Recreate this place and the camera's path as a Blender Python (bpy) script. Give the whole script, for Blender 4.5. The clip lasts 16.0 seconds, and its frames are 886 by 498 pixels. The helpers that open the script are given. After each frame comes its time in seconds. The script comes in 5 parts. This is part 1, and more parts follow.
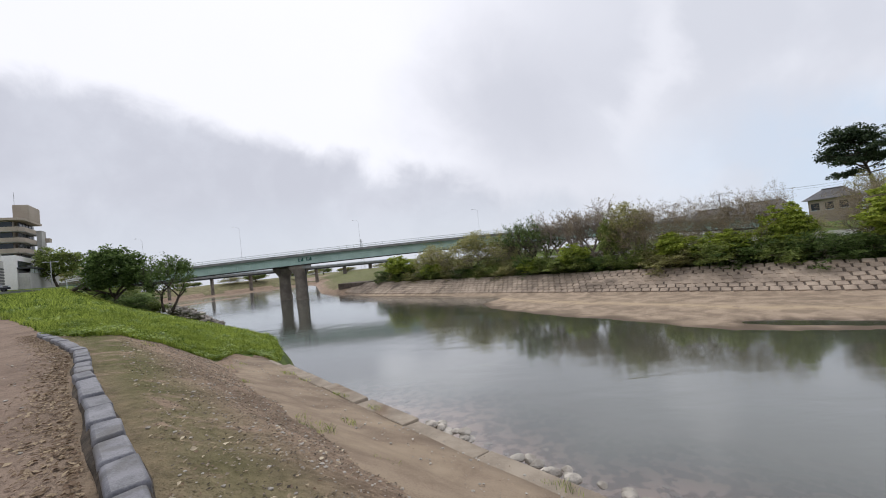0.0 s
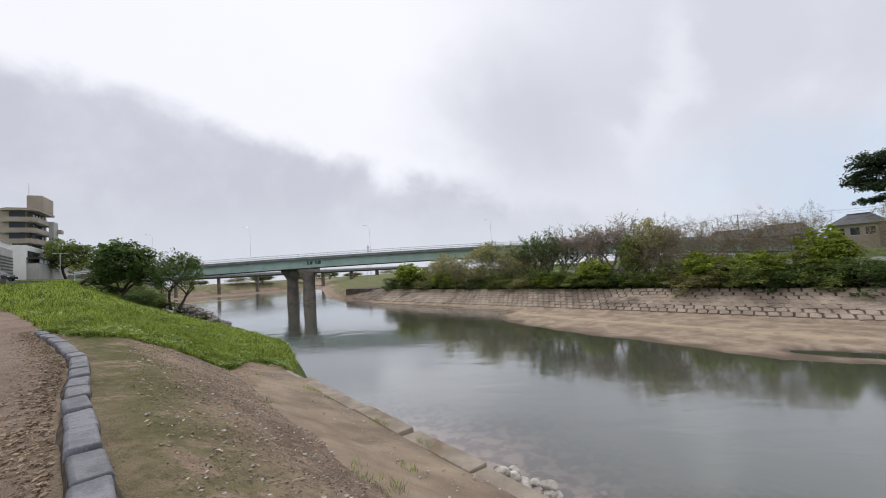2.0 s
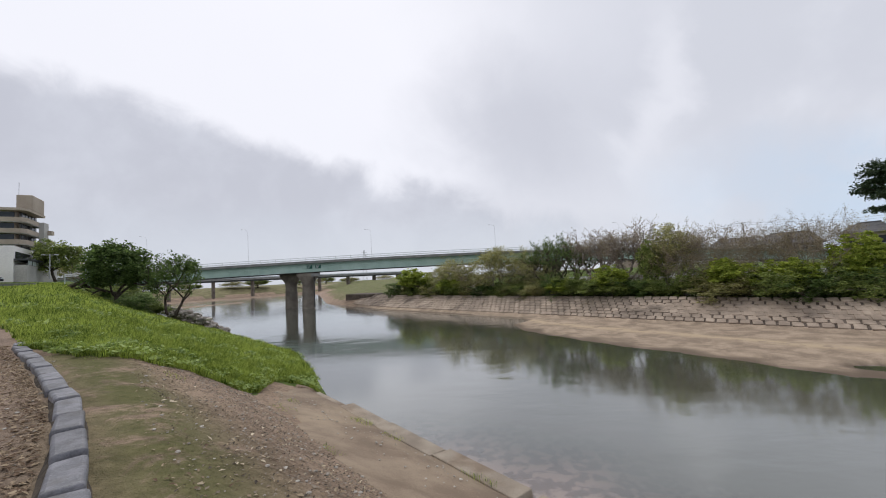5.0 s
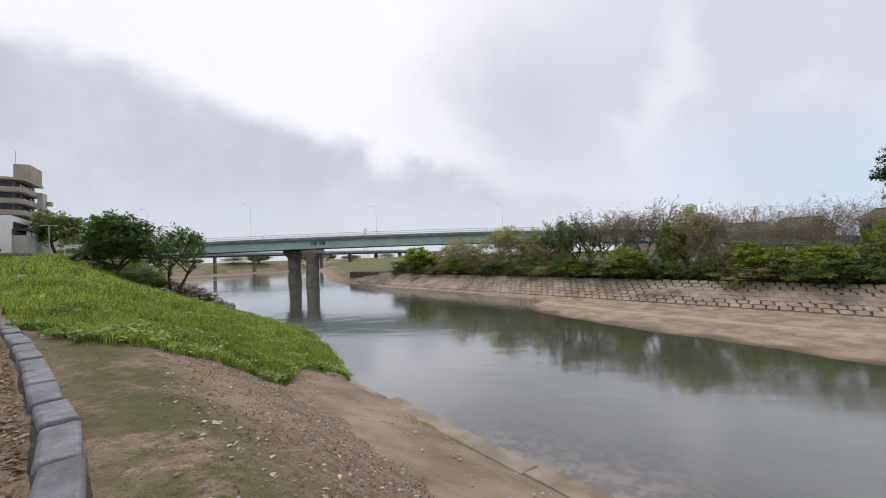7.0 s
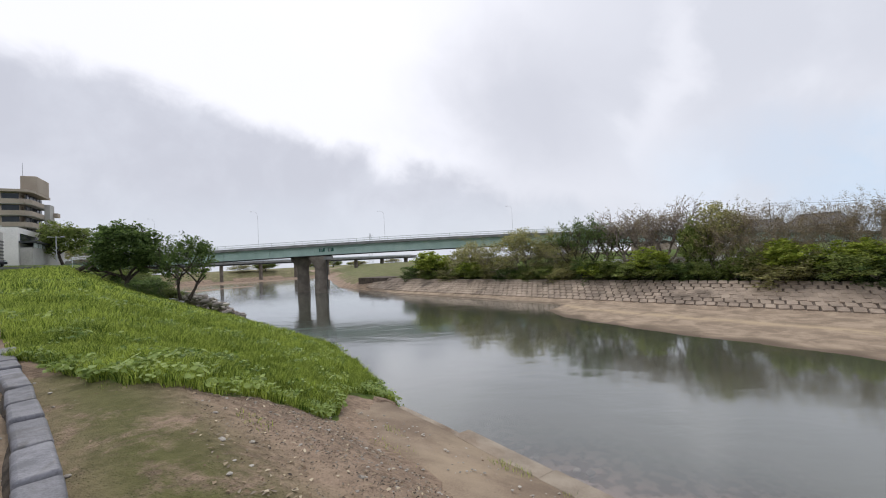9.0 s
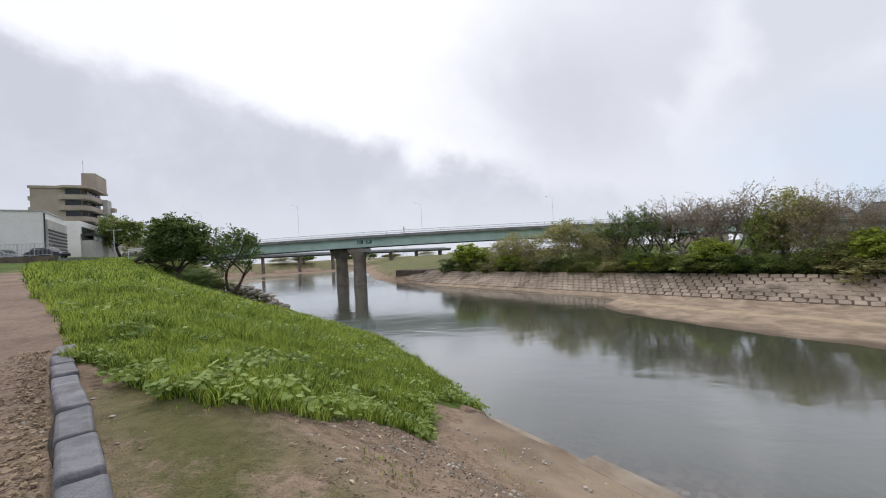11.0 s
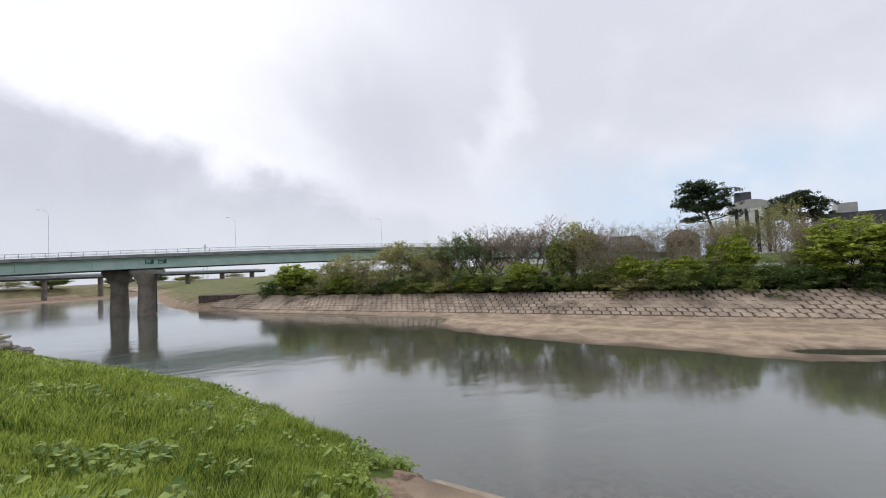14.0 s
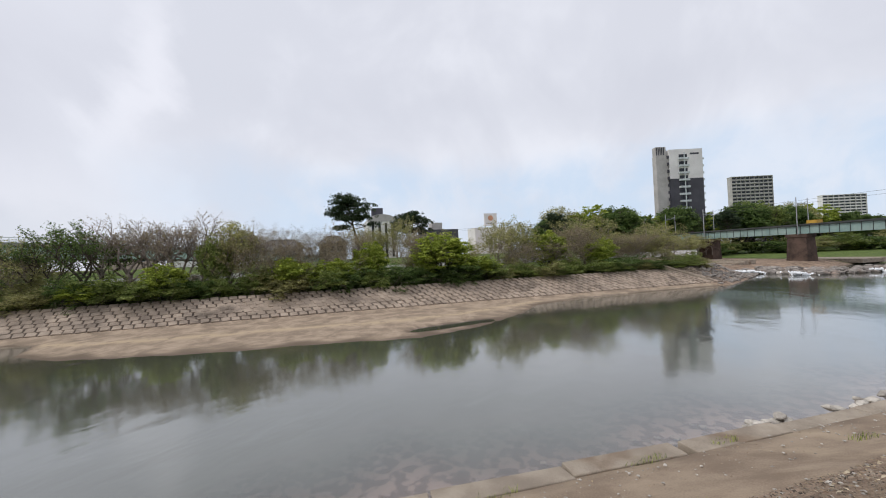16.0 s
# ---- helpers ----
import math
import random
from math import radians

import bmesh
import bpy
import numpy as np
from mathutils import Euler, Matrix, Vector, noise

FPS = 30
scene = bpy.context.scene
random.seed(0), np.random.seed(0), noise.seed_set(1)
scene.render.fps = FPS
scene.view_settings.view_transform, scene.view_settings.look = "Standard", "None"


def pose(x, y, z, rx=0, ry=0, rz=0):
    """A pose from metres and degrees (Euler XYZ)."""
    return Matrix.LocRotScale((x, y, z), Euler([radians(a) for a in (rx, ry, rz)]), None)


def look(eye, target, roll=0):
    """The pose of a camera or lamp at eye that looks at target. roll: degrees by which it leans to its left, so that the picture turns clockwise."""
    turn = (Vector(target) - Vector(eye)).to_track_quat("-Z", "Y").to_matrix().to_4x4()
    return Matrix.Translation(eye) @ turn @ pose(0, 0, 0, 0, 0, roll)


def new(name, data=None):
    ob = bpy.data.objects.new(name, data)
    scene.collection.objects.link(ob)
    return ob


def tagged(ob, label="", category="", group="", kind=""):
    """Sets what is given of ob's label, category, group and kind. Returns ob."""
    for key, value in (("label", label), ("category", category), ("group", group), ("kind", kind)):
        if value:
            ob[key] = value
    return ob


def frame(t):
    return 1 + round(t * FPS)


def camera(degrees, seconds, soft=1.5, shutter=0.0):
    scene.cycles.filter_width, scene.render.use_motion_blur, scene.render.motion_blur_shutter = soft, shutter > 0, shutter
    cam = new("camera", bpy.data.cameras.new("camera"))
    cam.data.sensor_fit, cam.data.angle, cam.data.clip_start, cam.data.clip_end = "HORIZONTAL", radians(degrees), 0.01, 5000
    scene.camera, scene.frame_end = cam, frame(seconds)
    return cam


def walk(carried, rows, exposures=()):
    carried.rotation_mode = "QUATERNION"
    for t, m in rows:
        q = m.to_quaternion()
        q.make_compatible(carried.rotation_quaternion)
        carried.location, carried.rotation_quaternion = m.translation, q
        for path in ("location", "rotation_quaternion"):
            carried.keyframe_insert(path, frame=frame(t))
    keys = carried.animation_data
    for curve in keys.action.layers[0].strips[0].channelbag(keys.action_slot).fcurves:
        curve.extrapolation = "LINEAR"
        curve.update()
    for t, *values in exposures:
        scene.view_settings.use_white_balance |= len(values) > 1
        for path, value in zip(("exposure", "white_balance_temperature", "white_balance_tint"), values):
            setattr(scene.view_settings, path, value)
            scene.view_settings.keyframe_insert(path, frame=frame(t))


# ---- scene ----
EXPOSURE = 0.22
cam = camera(95.4, 16.0, soft=1.0)
PATH = [
    (0.0, pose(1.409, 1.835, 7.350, 91.63, 5.96, -0.10)),
    (0.5, pose(1.029, 2.333, 7.368, 92.74, 4.60, -1.75)),
    (1.0, pose(0.655, 2.768, 7.356, 93.09, 3.18, -2.73)),
    (1.5, pose(0.320, 3.245, 7.368, 93.35, 2.75, -2.12)),
    (2.0, pose(-0.152, 3.694, 7.401, 93.06, 3.35, 0.65)),
    (2.5, pose(-0.541, 4.078, 7.390, 92.93, 4.00, 3.18)),
    (3.0, pose(-0.971, 4.517, 7.457, 93.69, 4.47, 4.15)),
    (3.5, pose(-1.438, 4.960, 7.491, 94.65, 4.02, 2.52)),
    (4.0, pose(-1.886, 5.423, 7.491, 94.69, 3.65, 0.50)),
    (6.5, pose(-4.000, 8.000, 7.422, 91.44, 2.14, 0.00)),
    (7.0, pose(-4.476, 8.481, 7.426, 90.93, 1.81, -0.10)),
    (7.5, pose(-4.865, 8.956, 7.420, 90.79, 1.66, -0.20)),
    (8.0, pose(-5.289, 9.391, 7.452, 91.05, 1.89, -0.01)),
    (8.5, pose(-5.742, 9.810, 7.488, 91.31, 2.35, -0.06)),
    (9.0, pose(-6.171, 10.294, 7.519, 91.54, 2.92, 0.49)),
    (9.5, pose(-6.604, 10.661, 7.525, 91.42, 3.61, 1.42)),
    (10.0, pose(-7.016, 11.064, 7.507, 90.93, 4.01, 4.06)),
    (12.5, pose(-9.135, 13.302, 7.438, 90.59, 2.07, 4.81)),
    (13.0, pose(-9.565, 13.657, 7.504, 90.42, 2.15, 2.06)),
    (13.5, pose(-9.992, 13.972, 7.520, 90.59, 2.56, -5.03)),
    (14.0, pose(-10.195, 14.331, 7.518, 92.63, 2.75, -20.20)),
    (14.5, pose(-10.367, 14.606, 7.482, 93.78, 3.55, -35.35)),
    (15.0, pose(-10.461, 14.777, 7.461, 93.20, 3.65, -50.67)),
    (15.5, pose(-10.481, 14.865, 7.458, 91.88, 3.20, -61.42)),
    (16.0, pose(-10.474, 14.874, 7.455, 90.80, 2.55, -66.48)),
]
walk(cam, PATH, [(0.0, EXPOSURE - 0.02), (2.0, EXPOSURE - 0.06), (4.0, EXPOSURE - 0.12), (6.5, EXPOSURE - 0.06), (8.5, EXPOSURE), (13.0, EXPOSURE + 0.03), (16.0, EXPOSURE)])

# ---- world, sun ----
world = bpy.data.worlds.new("sky")
scene.world = world
world.use_nodes = True


class Nodes:
    """Short-hand for building node trees."""

    def __init__(self, tree):
        self.tree = tree

    def add(self, kind, props=None, **inputs):
        n = self.tree.nodes.new("ShaderNode" + kind)
        p = props or {}
        if "operation" in p:
            n.operation, n.use_clamp = p["operation"], p.get("use_clamp", False)
        if "blend_type" in p:
            n.blend_type = p["blend_type"]
        if "interpolation_type" in p:
            n.interpolation_type = p["interpolation_type"]
        if "attribute_name" in p:
            n.attribute_name = p["attribute_name"]
        if "feature" in p:
            n.feature = p["feature"]
        if "sky_type" in p:
            n.sky_type, n.sun_disc, n.sun_elevation, n.sun_rotation = p["sky_type"], p["sun_disc"], p["sun_elevation"], p["sun_rotation"]
        for k, val in inputs.items():
            key = int(k[1:]) if k[0] == "i" and k[1:].isdigit() else k.replace("_", " ")
            self.put(n.inputs[key], val)
        return n

    def put(self, socket, val):
        if isinstance(val, bpy.types.NodeSocket):
            self.tree.links.new(val, socket)
        elif isinstance(val, (tuple, list)) and len(val) == 3 and socket.type == "RGBA":
            socket.default_value = (*val, 1)
        else:
            socket.default_value = val

    def math(self, op, a, b=0.0, clamp=False):
        n = self.add("Math", {"operation": op, "use_clamp": clamp}, i0=a, i1=b)
        return n.outputs[0]

    def mix(self, fac, a, b, blend="MIX"):
        n = self.add("MixRGB", {"blend_type": blend}, i0=fac, i1=a, i2=b)
        return n.outputs[0]

    def ramp(self, fac, lo, hi, a=0.0, b=1.0):
        n = self.add("MapRange", {"interpolation_type": "SMOOTHSTEP"}, i0=fac, i1=lo, i2=hi, i3=a, i4=b)
        return n.outputs[0]

    def noise(self, vec, scale, detail=4.0, rough=0.55, dist=0.0):
        n = self.add("TexNoise", None, Scale=scale, Detail=detail, Roughness=rough, Distortion=dist)
        if vec is not None:
            self.put(n.inputs["Vector"], vec)
        return n.outputs["Fac"]


def build_sky():
    t = world.node_tree
    t.nodes.clear()
    n = Nodes(t)
    out = n.add("OutputWorld")
    sky = n.add("TexSky", {"sky_type": "NISHITA", "sun_disc": False, "sun_elevation": radians(48), "sun_rotation": radians(-12)})
    co = n.add("TexCoord").outputs["Generated"]
    sep = n.add("SeparateXYZ", None, Vector=co)
    x, y, z = sep.outputs
    # bearing from upstream (to the right positive) and height, in degrees, made uneven by two sizes of noise
    deg = 57.2958
    wide, fine = n.noise(co, 2.6, 5, 0.55, 0.4), n.noise(co, 7.0, 7, 0.6, 0.3)
    wide2, fine2 = n.noise(n.add("Mapping", None, Vector=co, Location=(5.2, 1.3, 0.7)).outputs[0], 2.9, 5, 0.55, 0.4), n.noise(co, 9.0, 7, 0.62, 0.5)

    def wobble(a, b, big, small):
        return n.math("ADD", n.math("MULTIPLY", n.math("SUBTRACT", a, 0.5), big), n.math("MULTIPLY", n.math("SUBTRACT", b, 0.5), small))

    az = n.math("ADD", n.math("MULTIPLY", n.math("ARCTAN2", x, y), deg), wobble(wide, fine, 22.0, 7.0))
    el = n.math("ADD", n.math("MULTIPLY", n.math("ARCSINE", z), deg), wobble(wide2, fine2, 8.0, 4.5))

    def lobe(a0, e0, wa, we, lean=0.0, soft=0.35):
        """One for the heart of a cloud, fading to nought at its rim."""
        da, de = n.math("SUBTRACT", az, a0), n.math("SUBTRACT", el, e0)
        c, k = math.cos(radians(lean)), math.sin(radians(lean))
        p = n.math("DIVIDE", n.math("ADD", n.math("MULTIPLY", da, c), n.math("MULTIPLY", de, k)), wa)
        q = n.math("DIVIDE", n.math("SUBTRACT", n.math("MULTIPLY", de, c), n.math("MULTIPLY", da, k)), we)
        r = n.math("SQRT", n.math("ADD", n.math("MULTIPLY", p, p), n.math("MULTIPLY", q, q)))
        return n.ramp(r, 1.0 + soft, 1.0 - 1.6 * soft)

    # white veil upstream, thinning to pale grey over the open river
    veil = n.mix(n.ramp(az, -6.0, 34.0), (0.875, 0.878, 0.945), (0.635, 0.65, 0.72))
    veil = n.mix(n.math("MULTIPLY", n.ramp(wide, 0.40, 0.66), n.ramp(az, 10.0, 50.0, 0.1, 0.75)), veil, (0.79, 0.805, 0.87))
    # loose grey cloud ahead, with a bright rift beside it
    veil = n.mix(n.math("MULTIPLY", lobe(12.0, 18.5, 14.5, 10.0, -8.0, 0.55), 0.85), veil, (0.56, 0.572, 0.64))
    veil = n.mix(n.math("MULTIPLY", lobe(36.0, 24.0, 11.0, 7.0, 20.0, 0.5), 0.45), veil, (0.62, 0.635, 0.70))
    veil = n.mix(n.math("MULTIPLY", lobe(28.5, 21.0, 2.8, 9.0, 0.0, 0.6), 0.6), veil, (0.83, 0.835, 0.90))
    # long grey streak over the open side
    veil = n.mix(n.math("MULTIPLY", lobe(84.0, 19.5, 42.0, 3.8, -2.0, 0.6), 0.55), veil, (0.575, 0.59, 0.66))
    # thin places with pale blue, low on the open side
    low = n.math("MULTIPLY", n.ramp(el, 15.5, 9.5), n.ramp(az, 22.0, 50.0))
    low = n.math("MULTIPLY", low, n.ramp(fine, 0.66, 0.40, 0.45, 1.0))
    veil = n.mix(n.math("MULTIPLY", low, 0.85), veil, (0.53, 0.645, 0.80))
    # heavier bank, falling away from upstream to the open river
    rim = n.math("SUBTRACT", 22.5, n.math("MULTIPLY", n.math("MAXIMUM", n.math("ADD", az, 40.0), 0.0), 0.262))
    bank = n.math("MULTIPLY", n.ramp(n.math("SUBTRACT", rim, el), -1.4, 2.6), n.ramp(az, 34.0, 12.0))
    tone = n.mix(n.ramp(n.math("ADD", n.math("MULTIPLY", fine, 0.5), n.math("MULTIPLY", wide2, 0.5)), 0.38, 0.62), (0.515, 0.527, 0.597), (0.595, 0.612, 0.685))
    tone = n.mix(n.ramp(el, 11.0, 3.0, 0.0, 0.6), tone, (0.60, 0.645, 0.73))
    veil = n.mix(n.math("MULTIPLY", bank, 0.95), veil, tone)
    b1 = n.add("Background", None, Color=sky.outputs[0], Strength=0.08)
    b2 = n.add("Background", None, Color=veil, Strength=1.0)
    mixer = n.add("MixShader", None, i0=0.94)
    t.links.new(b1.outputs[0], mixer.inputs[1])
    t.links.new(b2.outputs[0], mixer.inputs[2])
    t.links.new(mixer.outputs[0], out.inputs[0])


build_sky()
sun = new("sun", bpy.data.lights.new("sun", "SUN"))
sun.data.energy, sun.data.angle, sun.data.color = 1.1, radians(14), (1.0, 0.96, 0.9)
sun.matrix_world = look((-20, 40, 60), (0, -5, 0))

# ---- materials ----


def material(name, rough=0.8, metal=0.0):
    m = bpy.data.materials.new(name)
    m.use_nodes = True
    m.node_tree.nodes.clear()
    n = Nodes(m.node_tree)
    out = n.add("OutputMaterial")
    bsdf = n.add("BsdfPrincipled", None, Roughness=rough, Metallic=metal)
    m.node_tree.links.new(bsdf.outputs[0], out.inputs[0])
    return m, n, bsdf, out


def grainy(name, dark, light, scale=3.0, fine=40.0, rough=0.85, metal=0.0, bump=0.3, stain=None, vary=0.0, spec=0.3):
    """A surface with broad blotches and fine grain, in metres."""
    m, n, bsdf, _ = material(name, rough, metal)
    co = n.add("NewGeometry").outputs["Position"]
    a, b = n.noise(co, scale, 5), n.noise(co, fine, 3)
    f = n.math("ADD", n.math("MULTIPLY", a, 0.65), n.math("MULTIPLY", b, 0.35))
    col = n.mix(n.ramp(f, 0.36, 0.64), dark, light)
    if stain:
        s = n.noise(co, scale * 0.35, 6, 0.6, 0.6)
        col = n.mix(n.ramp(s, 0.52, 0.7, 0.0, 0.75), col, stain)
    if vary:
        r = n.add("ObjectInfo").outputs["Random"]
        col = n.mix(1.0, col, n.mix(r, (1 - vary, 1 - vary, 1 - vary), (1 + vary, 1 + vary, 1 + vary)), "MULTIPLY")
    n.put(bsdf.inputs["Base Color"], col)
    n.put(bsdf.inputs["Specular IOR Level"], spec)
    bp = n.add("Bump", None, Strength=bump, Distance=0.02, Height=f)
    n.put(bsdf.inputs["Normal"], bp.outputs[0])
    return m


def leafy(name, dark, light, rough=0.55, back=0.35, lo=0.25, hi=0.75):
    """Leaves: each its own shade, letting some light through."""
    m, n, bsdf, out = material(name, rough)
    geo = n.add("NewGeometry")
    co, isl = geo.outputs["Position"], geo.outputs["Random Per Island"]
    f = n.math("ADD", n.math("MULTIPLY", isl, 0.45), n.math("MULTIPLY", n.noise(co, 0.7, 5, 0.65), 0.55))
    col = n.mix(n.ramp(f, lo, hi), dark, light)
    n.put(bsdf.inputs["Base Color"], col)
    n.put(bsdf.inputs["Specular IOR Level"], 0.25)
    tr = n.add("BsdfTranslucent", None, Color=col)
    mx = n.add("MixShader", None, i0=back)
    m.node_tree.links.new(bsdf.outputs[0], mx.inputs[1])
    m.node_tree.links.new(tr.outputs[0], mx.inputs[2])
    m.node_tree.links.new(mx.outputs[0], out.inputs[0])
    return m


def build_ground_material():
    m, n, bsdf, _ = material("ground", 0.95)
    co = n.add("NewGeometry").outputs["Position"]

    def attr(name):
        return n.add("Attribute", {"attribute_name": name}).outputs["Fac"]

    a, b, c = n.noise(co, 0.45, 5, 0.6, 0.3), n.noise(co, 7.0, 6, 0.6), n.noise(co, 60.0, 3)
    f = n.math("ADD", n.math("MULTIPLY", a, 0.45), n.math("ADD", n.math("MULTIPLY", b, 0.35), n.math("MULTIPLY", c, 0.2)))
    soil = n.mix(n.ramp(f, 0.38, 0.62), (0.165, 0.117, 0.084), (0.415, 0.308, 0.224))
    # clods and chips
    v = n.add("TexVoronoi", {"feature": "F1"}, Vector=co, Scale=30.0)
    chip = n.math("MULTIPLY", n.ramp(v.outputs["Distance"], 0.30, 0.16), n.ramp(n.noise(co, 2.0, 3), 0.36, 0.55))
    soil = n.mix(n.math("MULTIPLY", chip, 0.9), soil, n.mix(n.add("SeparateXYZ", None, Vector=v.outputs["Color"]).outputs[0], (0.07, 0.05, 0.037), (0.44, 0.36, 0.28)))
    path = n.mix(n.ramp(f, 0.38, 0.62), (0.22, 0.162, 0.125), (0.34, 0.255, 0.197))
    soil = n.mix(attr("path"), soil, path)
    mossy = n.math("MULTIPLY", attr("moss"), n.ramp(n.noise(co, 1.1, 6, 0.75, 0.4), 0.34, 0.5))
    soil = n.mix(n.math("MULTIPLY", mossy, 0.9), soil, n.mix(b, (0.062, 0.075, 0.02), (0.165, 0.165, 0.055)))
    turf = n.mix(n.ramp(f, 0.35, 0.65), (0.05, 0.08, 0.018), (0.14, 0.19, 0.045))
    gm = n.ramp(n.math("ADD", attr("grass"), n.math("MULTIPLY", n.math("SUBTRACT", b, 0.5), 0.5)), 0.4, 0.6)
    col = n.mix(gm, soil, turf)
    sand = n.mix(n.ramp(n.noise(co, 0.5, 6, 0.65, 0.4), 0.36, 0.66), (0.27, 0.21, 0.155), (0.45, 0.352, 0.262))
    sand = n.mix(n.math("MULTIPLY", attr("ridge"), n.ramp(n.noise(co, 0.9, 4, 0.6), 0.35, 0.5)), sand, (0.50, 0.39, 0.265))
    wet = attr("wet")
    sand = n.mix(wet, sand, (0.16, 0.122, 0.09))
    col = n.mix(attr("sand"), col, sand)
    bed = n.mix(n.ramp(n.noise(co, 1.6, 5, 0.6), 0.45, 0.55), (0.19, 0.14, 0.118), (0.46, 0.36, 0.31))
    col = n.mix(attr("bed"), col, bed)
    n.put(bsdf.inputs["Base Color"], col)
    n.put(bsdf.inputs["Specular IOR Level"], 0.2)
    bp = n.add("Bump", None, Strength=1.0, Distance=0.13, Height=n.math("ADD", f, n.math("MULTIPLY", chip, 0.2)))
    n.put(bsdf.inputs["Normal"], bp.outputs[0])
    return m


def build_water_material():
    m, n, bsdf, out = material("river_water", 0.5)
    co = n.add("NewGeometry").outputs["Position"]
    sc = n.add("Mapping", None, Vector=co, Scale=(0.55, 1.0, 1.0), Rotation=(0, 0, radians(-40))).outputs[0]
    rip = n.math("ADD", n.math("ADD", n.math("MULTIPLY", n.noise(sc, 0.16, 2, 0.5, 0.5), 2.4), n.noise(sc, 0.55, 3, 0.5, 0.4)), n.math("MULTIPLY", n.noise(sc, 3.4, 4, 0.55), 0.18))
    patch = n.ramp(n.noise(co, 0.05, 3), 0.4, 0.65, 0.25, 1.0)
    bp = n.add("Bump", None, Strength=n.math("MULTIPLY", patch, 0.075), Distance=0.35, Height=rip)
    shallow = n.add("Attribute", {"attribute_name": "shallow"}).outputs["Fac"]
    murk = n.add("BsdfDiffuse", None, Color=(0.083, 0.086, 0.064))
    clear = n.add("BsdfTransparent", None, Color=(0.94, 0.90, 0.86))
    body = n.add("MixShader", None, i0=n.math("MULTIPLY", shallow, 0.92))
    m.node_tree.links.new(murk.outputs[0], body.inputs[1])
    m.node_tree.links.new(clear.outputs[0], body.inputs[2])
    shine = n.add("BsdfGlossy", None, Color=(0.955, 0.97, 0.98), Roughness=0.085, Normal=bp.outputs[0])
    facing = n.add("LayerWeight", None, Blend=0.5, Normal=bp.outputs[0]).outputs["Facing"]
    gloss = n.math("ADD", 0.08, n.math("MULTIPLY", n.math("POWER", facing, 3.15), 0.92), True)
    mx = n.add("MixShader", None, i0=gloss)
    m.node_tree.links.new(body.outputs[0], mx.inputs[1])
    m.node_tree.links.new(shine.outputs[0], mx.inputs[2])
    m.node_tree.links.new(mx.outputs[0], out.inputs[0])
    m.node_tree.nodes.remove(bsdf)
    return m


def simple(name, col, rough=0.6, metal=0.0, vary=0.12):
    d = tuple(c * (1 - vary) for c in col)
    e = tuple(min(1, c * (1 + vary)) for c in col)
    return grainy(name, d, e, 0.8, 18.0, rough, metal, 0.08)


GROUND = build_ground_material()
WATER = build_water_material()
KERB = grainy("kerb_stone", (0.092, 0.094, 0.108), (0.20, 0.20, 0.222), 5.0, 55.0, 0.55, 0, 0.45, (0.07, 0.064, 0.06), 0.2, 0.45)
CONCRETE = grainy("old_concrete", (0.23, 0.19, 0.15), (0.37, 0.315, 0.25), 1.6, 45.0, 0.9, 0, 0.4, (0.17, 0.115, 0.075), 0.06)
APRON = grainy("dirty_concrete", (0.19, 0.14, 0.10), (0.32, 0.25, 0.18), 0.9, 40.0, 0.95, 0, 0.5, (0.38, 0.30, 0.21))
BLOCK = grainy("revetment_block", (0.25, 0.20, 0.157), (0.41, 0.332, 0.262), 0.5, 14.0, 0.92, 0, 0.4, (0.10, 0.08, 0.065), 0.12)
JOINT = grainy("revetment_bed", (0.085, 0.068, 0.056), (0.16, 0.128, 0.104), 1.0, 12.0, 0.95)
PIER = grainy("pier_concrete", (0.13, 0.112, 0.095), (0.24, 0.21, 0.175), 0.5, 9.0, 0.85, 0, 0.25, (0.14, 0.125, 0.11))
GREENSTEEL = grainy("pale_green_paint", (0.36, 0.50, 0.45), (0.46, 0.60, 0.545), 0.25, 6.0, 0.5, 0, 0.1, (0.27, 0.40, 0.35))
DARKSTEEL = grainy("dark_steel", (0.03, 0.035, 0.035), (0.07, 0.075, 0.075), 0.6, 8.0, 0.6)
SLAB = grainy("deck_concrete", (0.17, 0.175, 0.17), (0.29, 0.295, 0.285), 0.5, 9.0, 0.85)
RAILPAINT = simple("rail_paint", (0.55, 0.60, 0.60), 0.5)
SIGNGREEN = simple("sign_green", (0.02, 0.10, 0.075), 0.5)
BARK = grainy("bark", (0.045, 0.036, 0.028), (0.13, 0.105, 0.085), 3.0, 30.0, 0.95, 0, 0.6)
TWIG = grainy("grey_twig", (0.20, 0.165, 0.14), (0.37, 0.31, 0.27), 3.0, 30.0, 0.95)
LEAF_DARK = leafy("leaf_dark_green", (0.055, 0.095, 0.027), (0.18, 0.26, 0.075), 0.6, 0.45)
LEAF_MID = leafy("leaf_green", (0.11, 0.155, 0.04), (0.33, 0.39, 0.115), 0.6, 0.45)
LEAF_BRIGHT = leafy("leaf_bright_green", (0.17, 0.235, 0.03), (0.47, 0.53, 0.10), 0.6, 0.45)
LEAF_OLIVE = leafy("leaf_olive", (0.20, 0.20, 0.075), (0.48, 0.46, 0.20), 0.6, 0.45)
LEAF_BROWN = leafy("leaf_brownish", (0.19, 0.155, 0.095), (0.40, 0.335, 0.22), 0.6, 0.45)
LEAF_PINE = leafy("pine_needles", (0.02, 0.04, 0.02), (0.07, 0.10, 0.045), 0.6, 0.15)
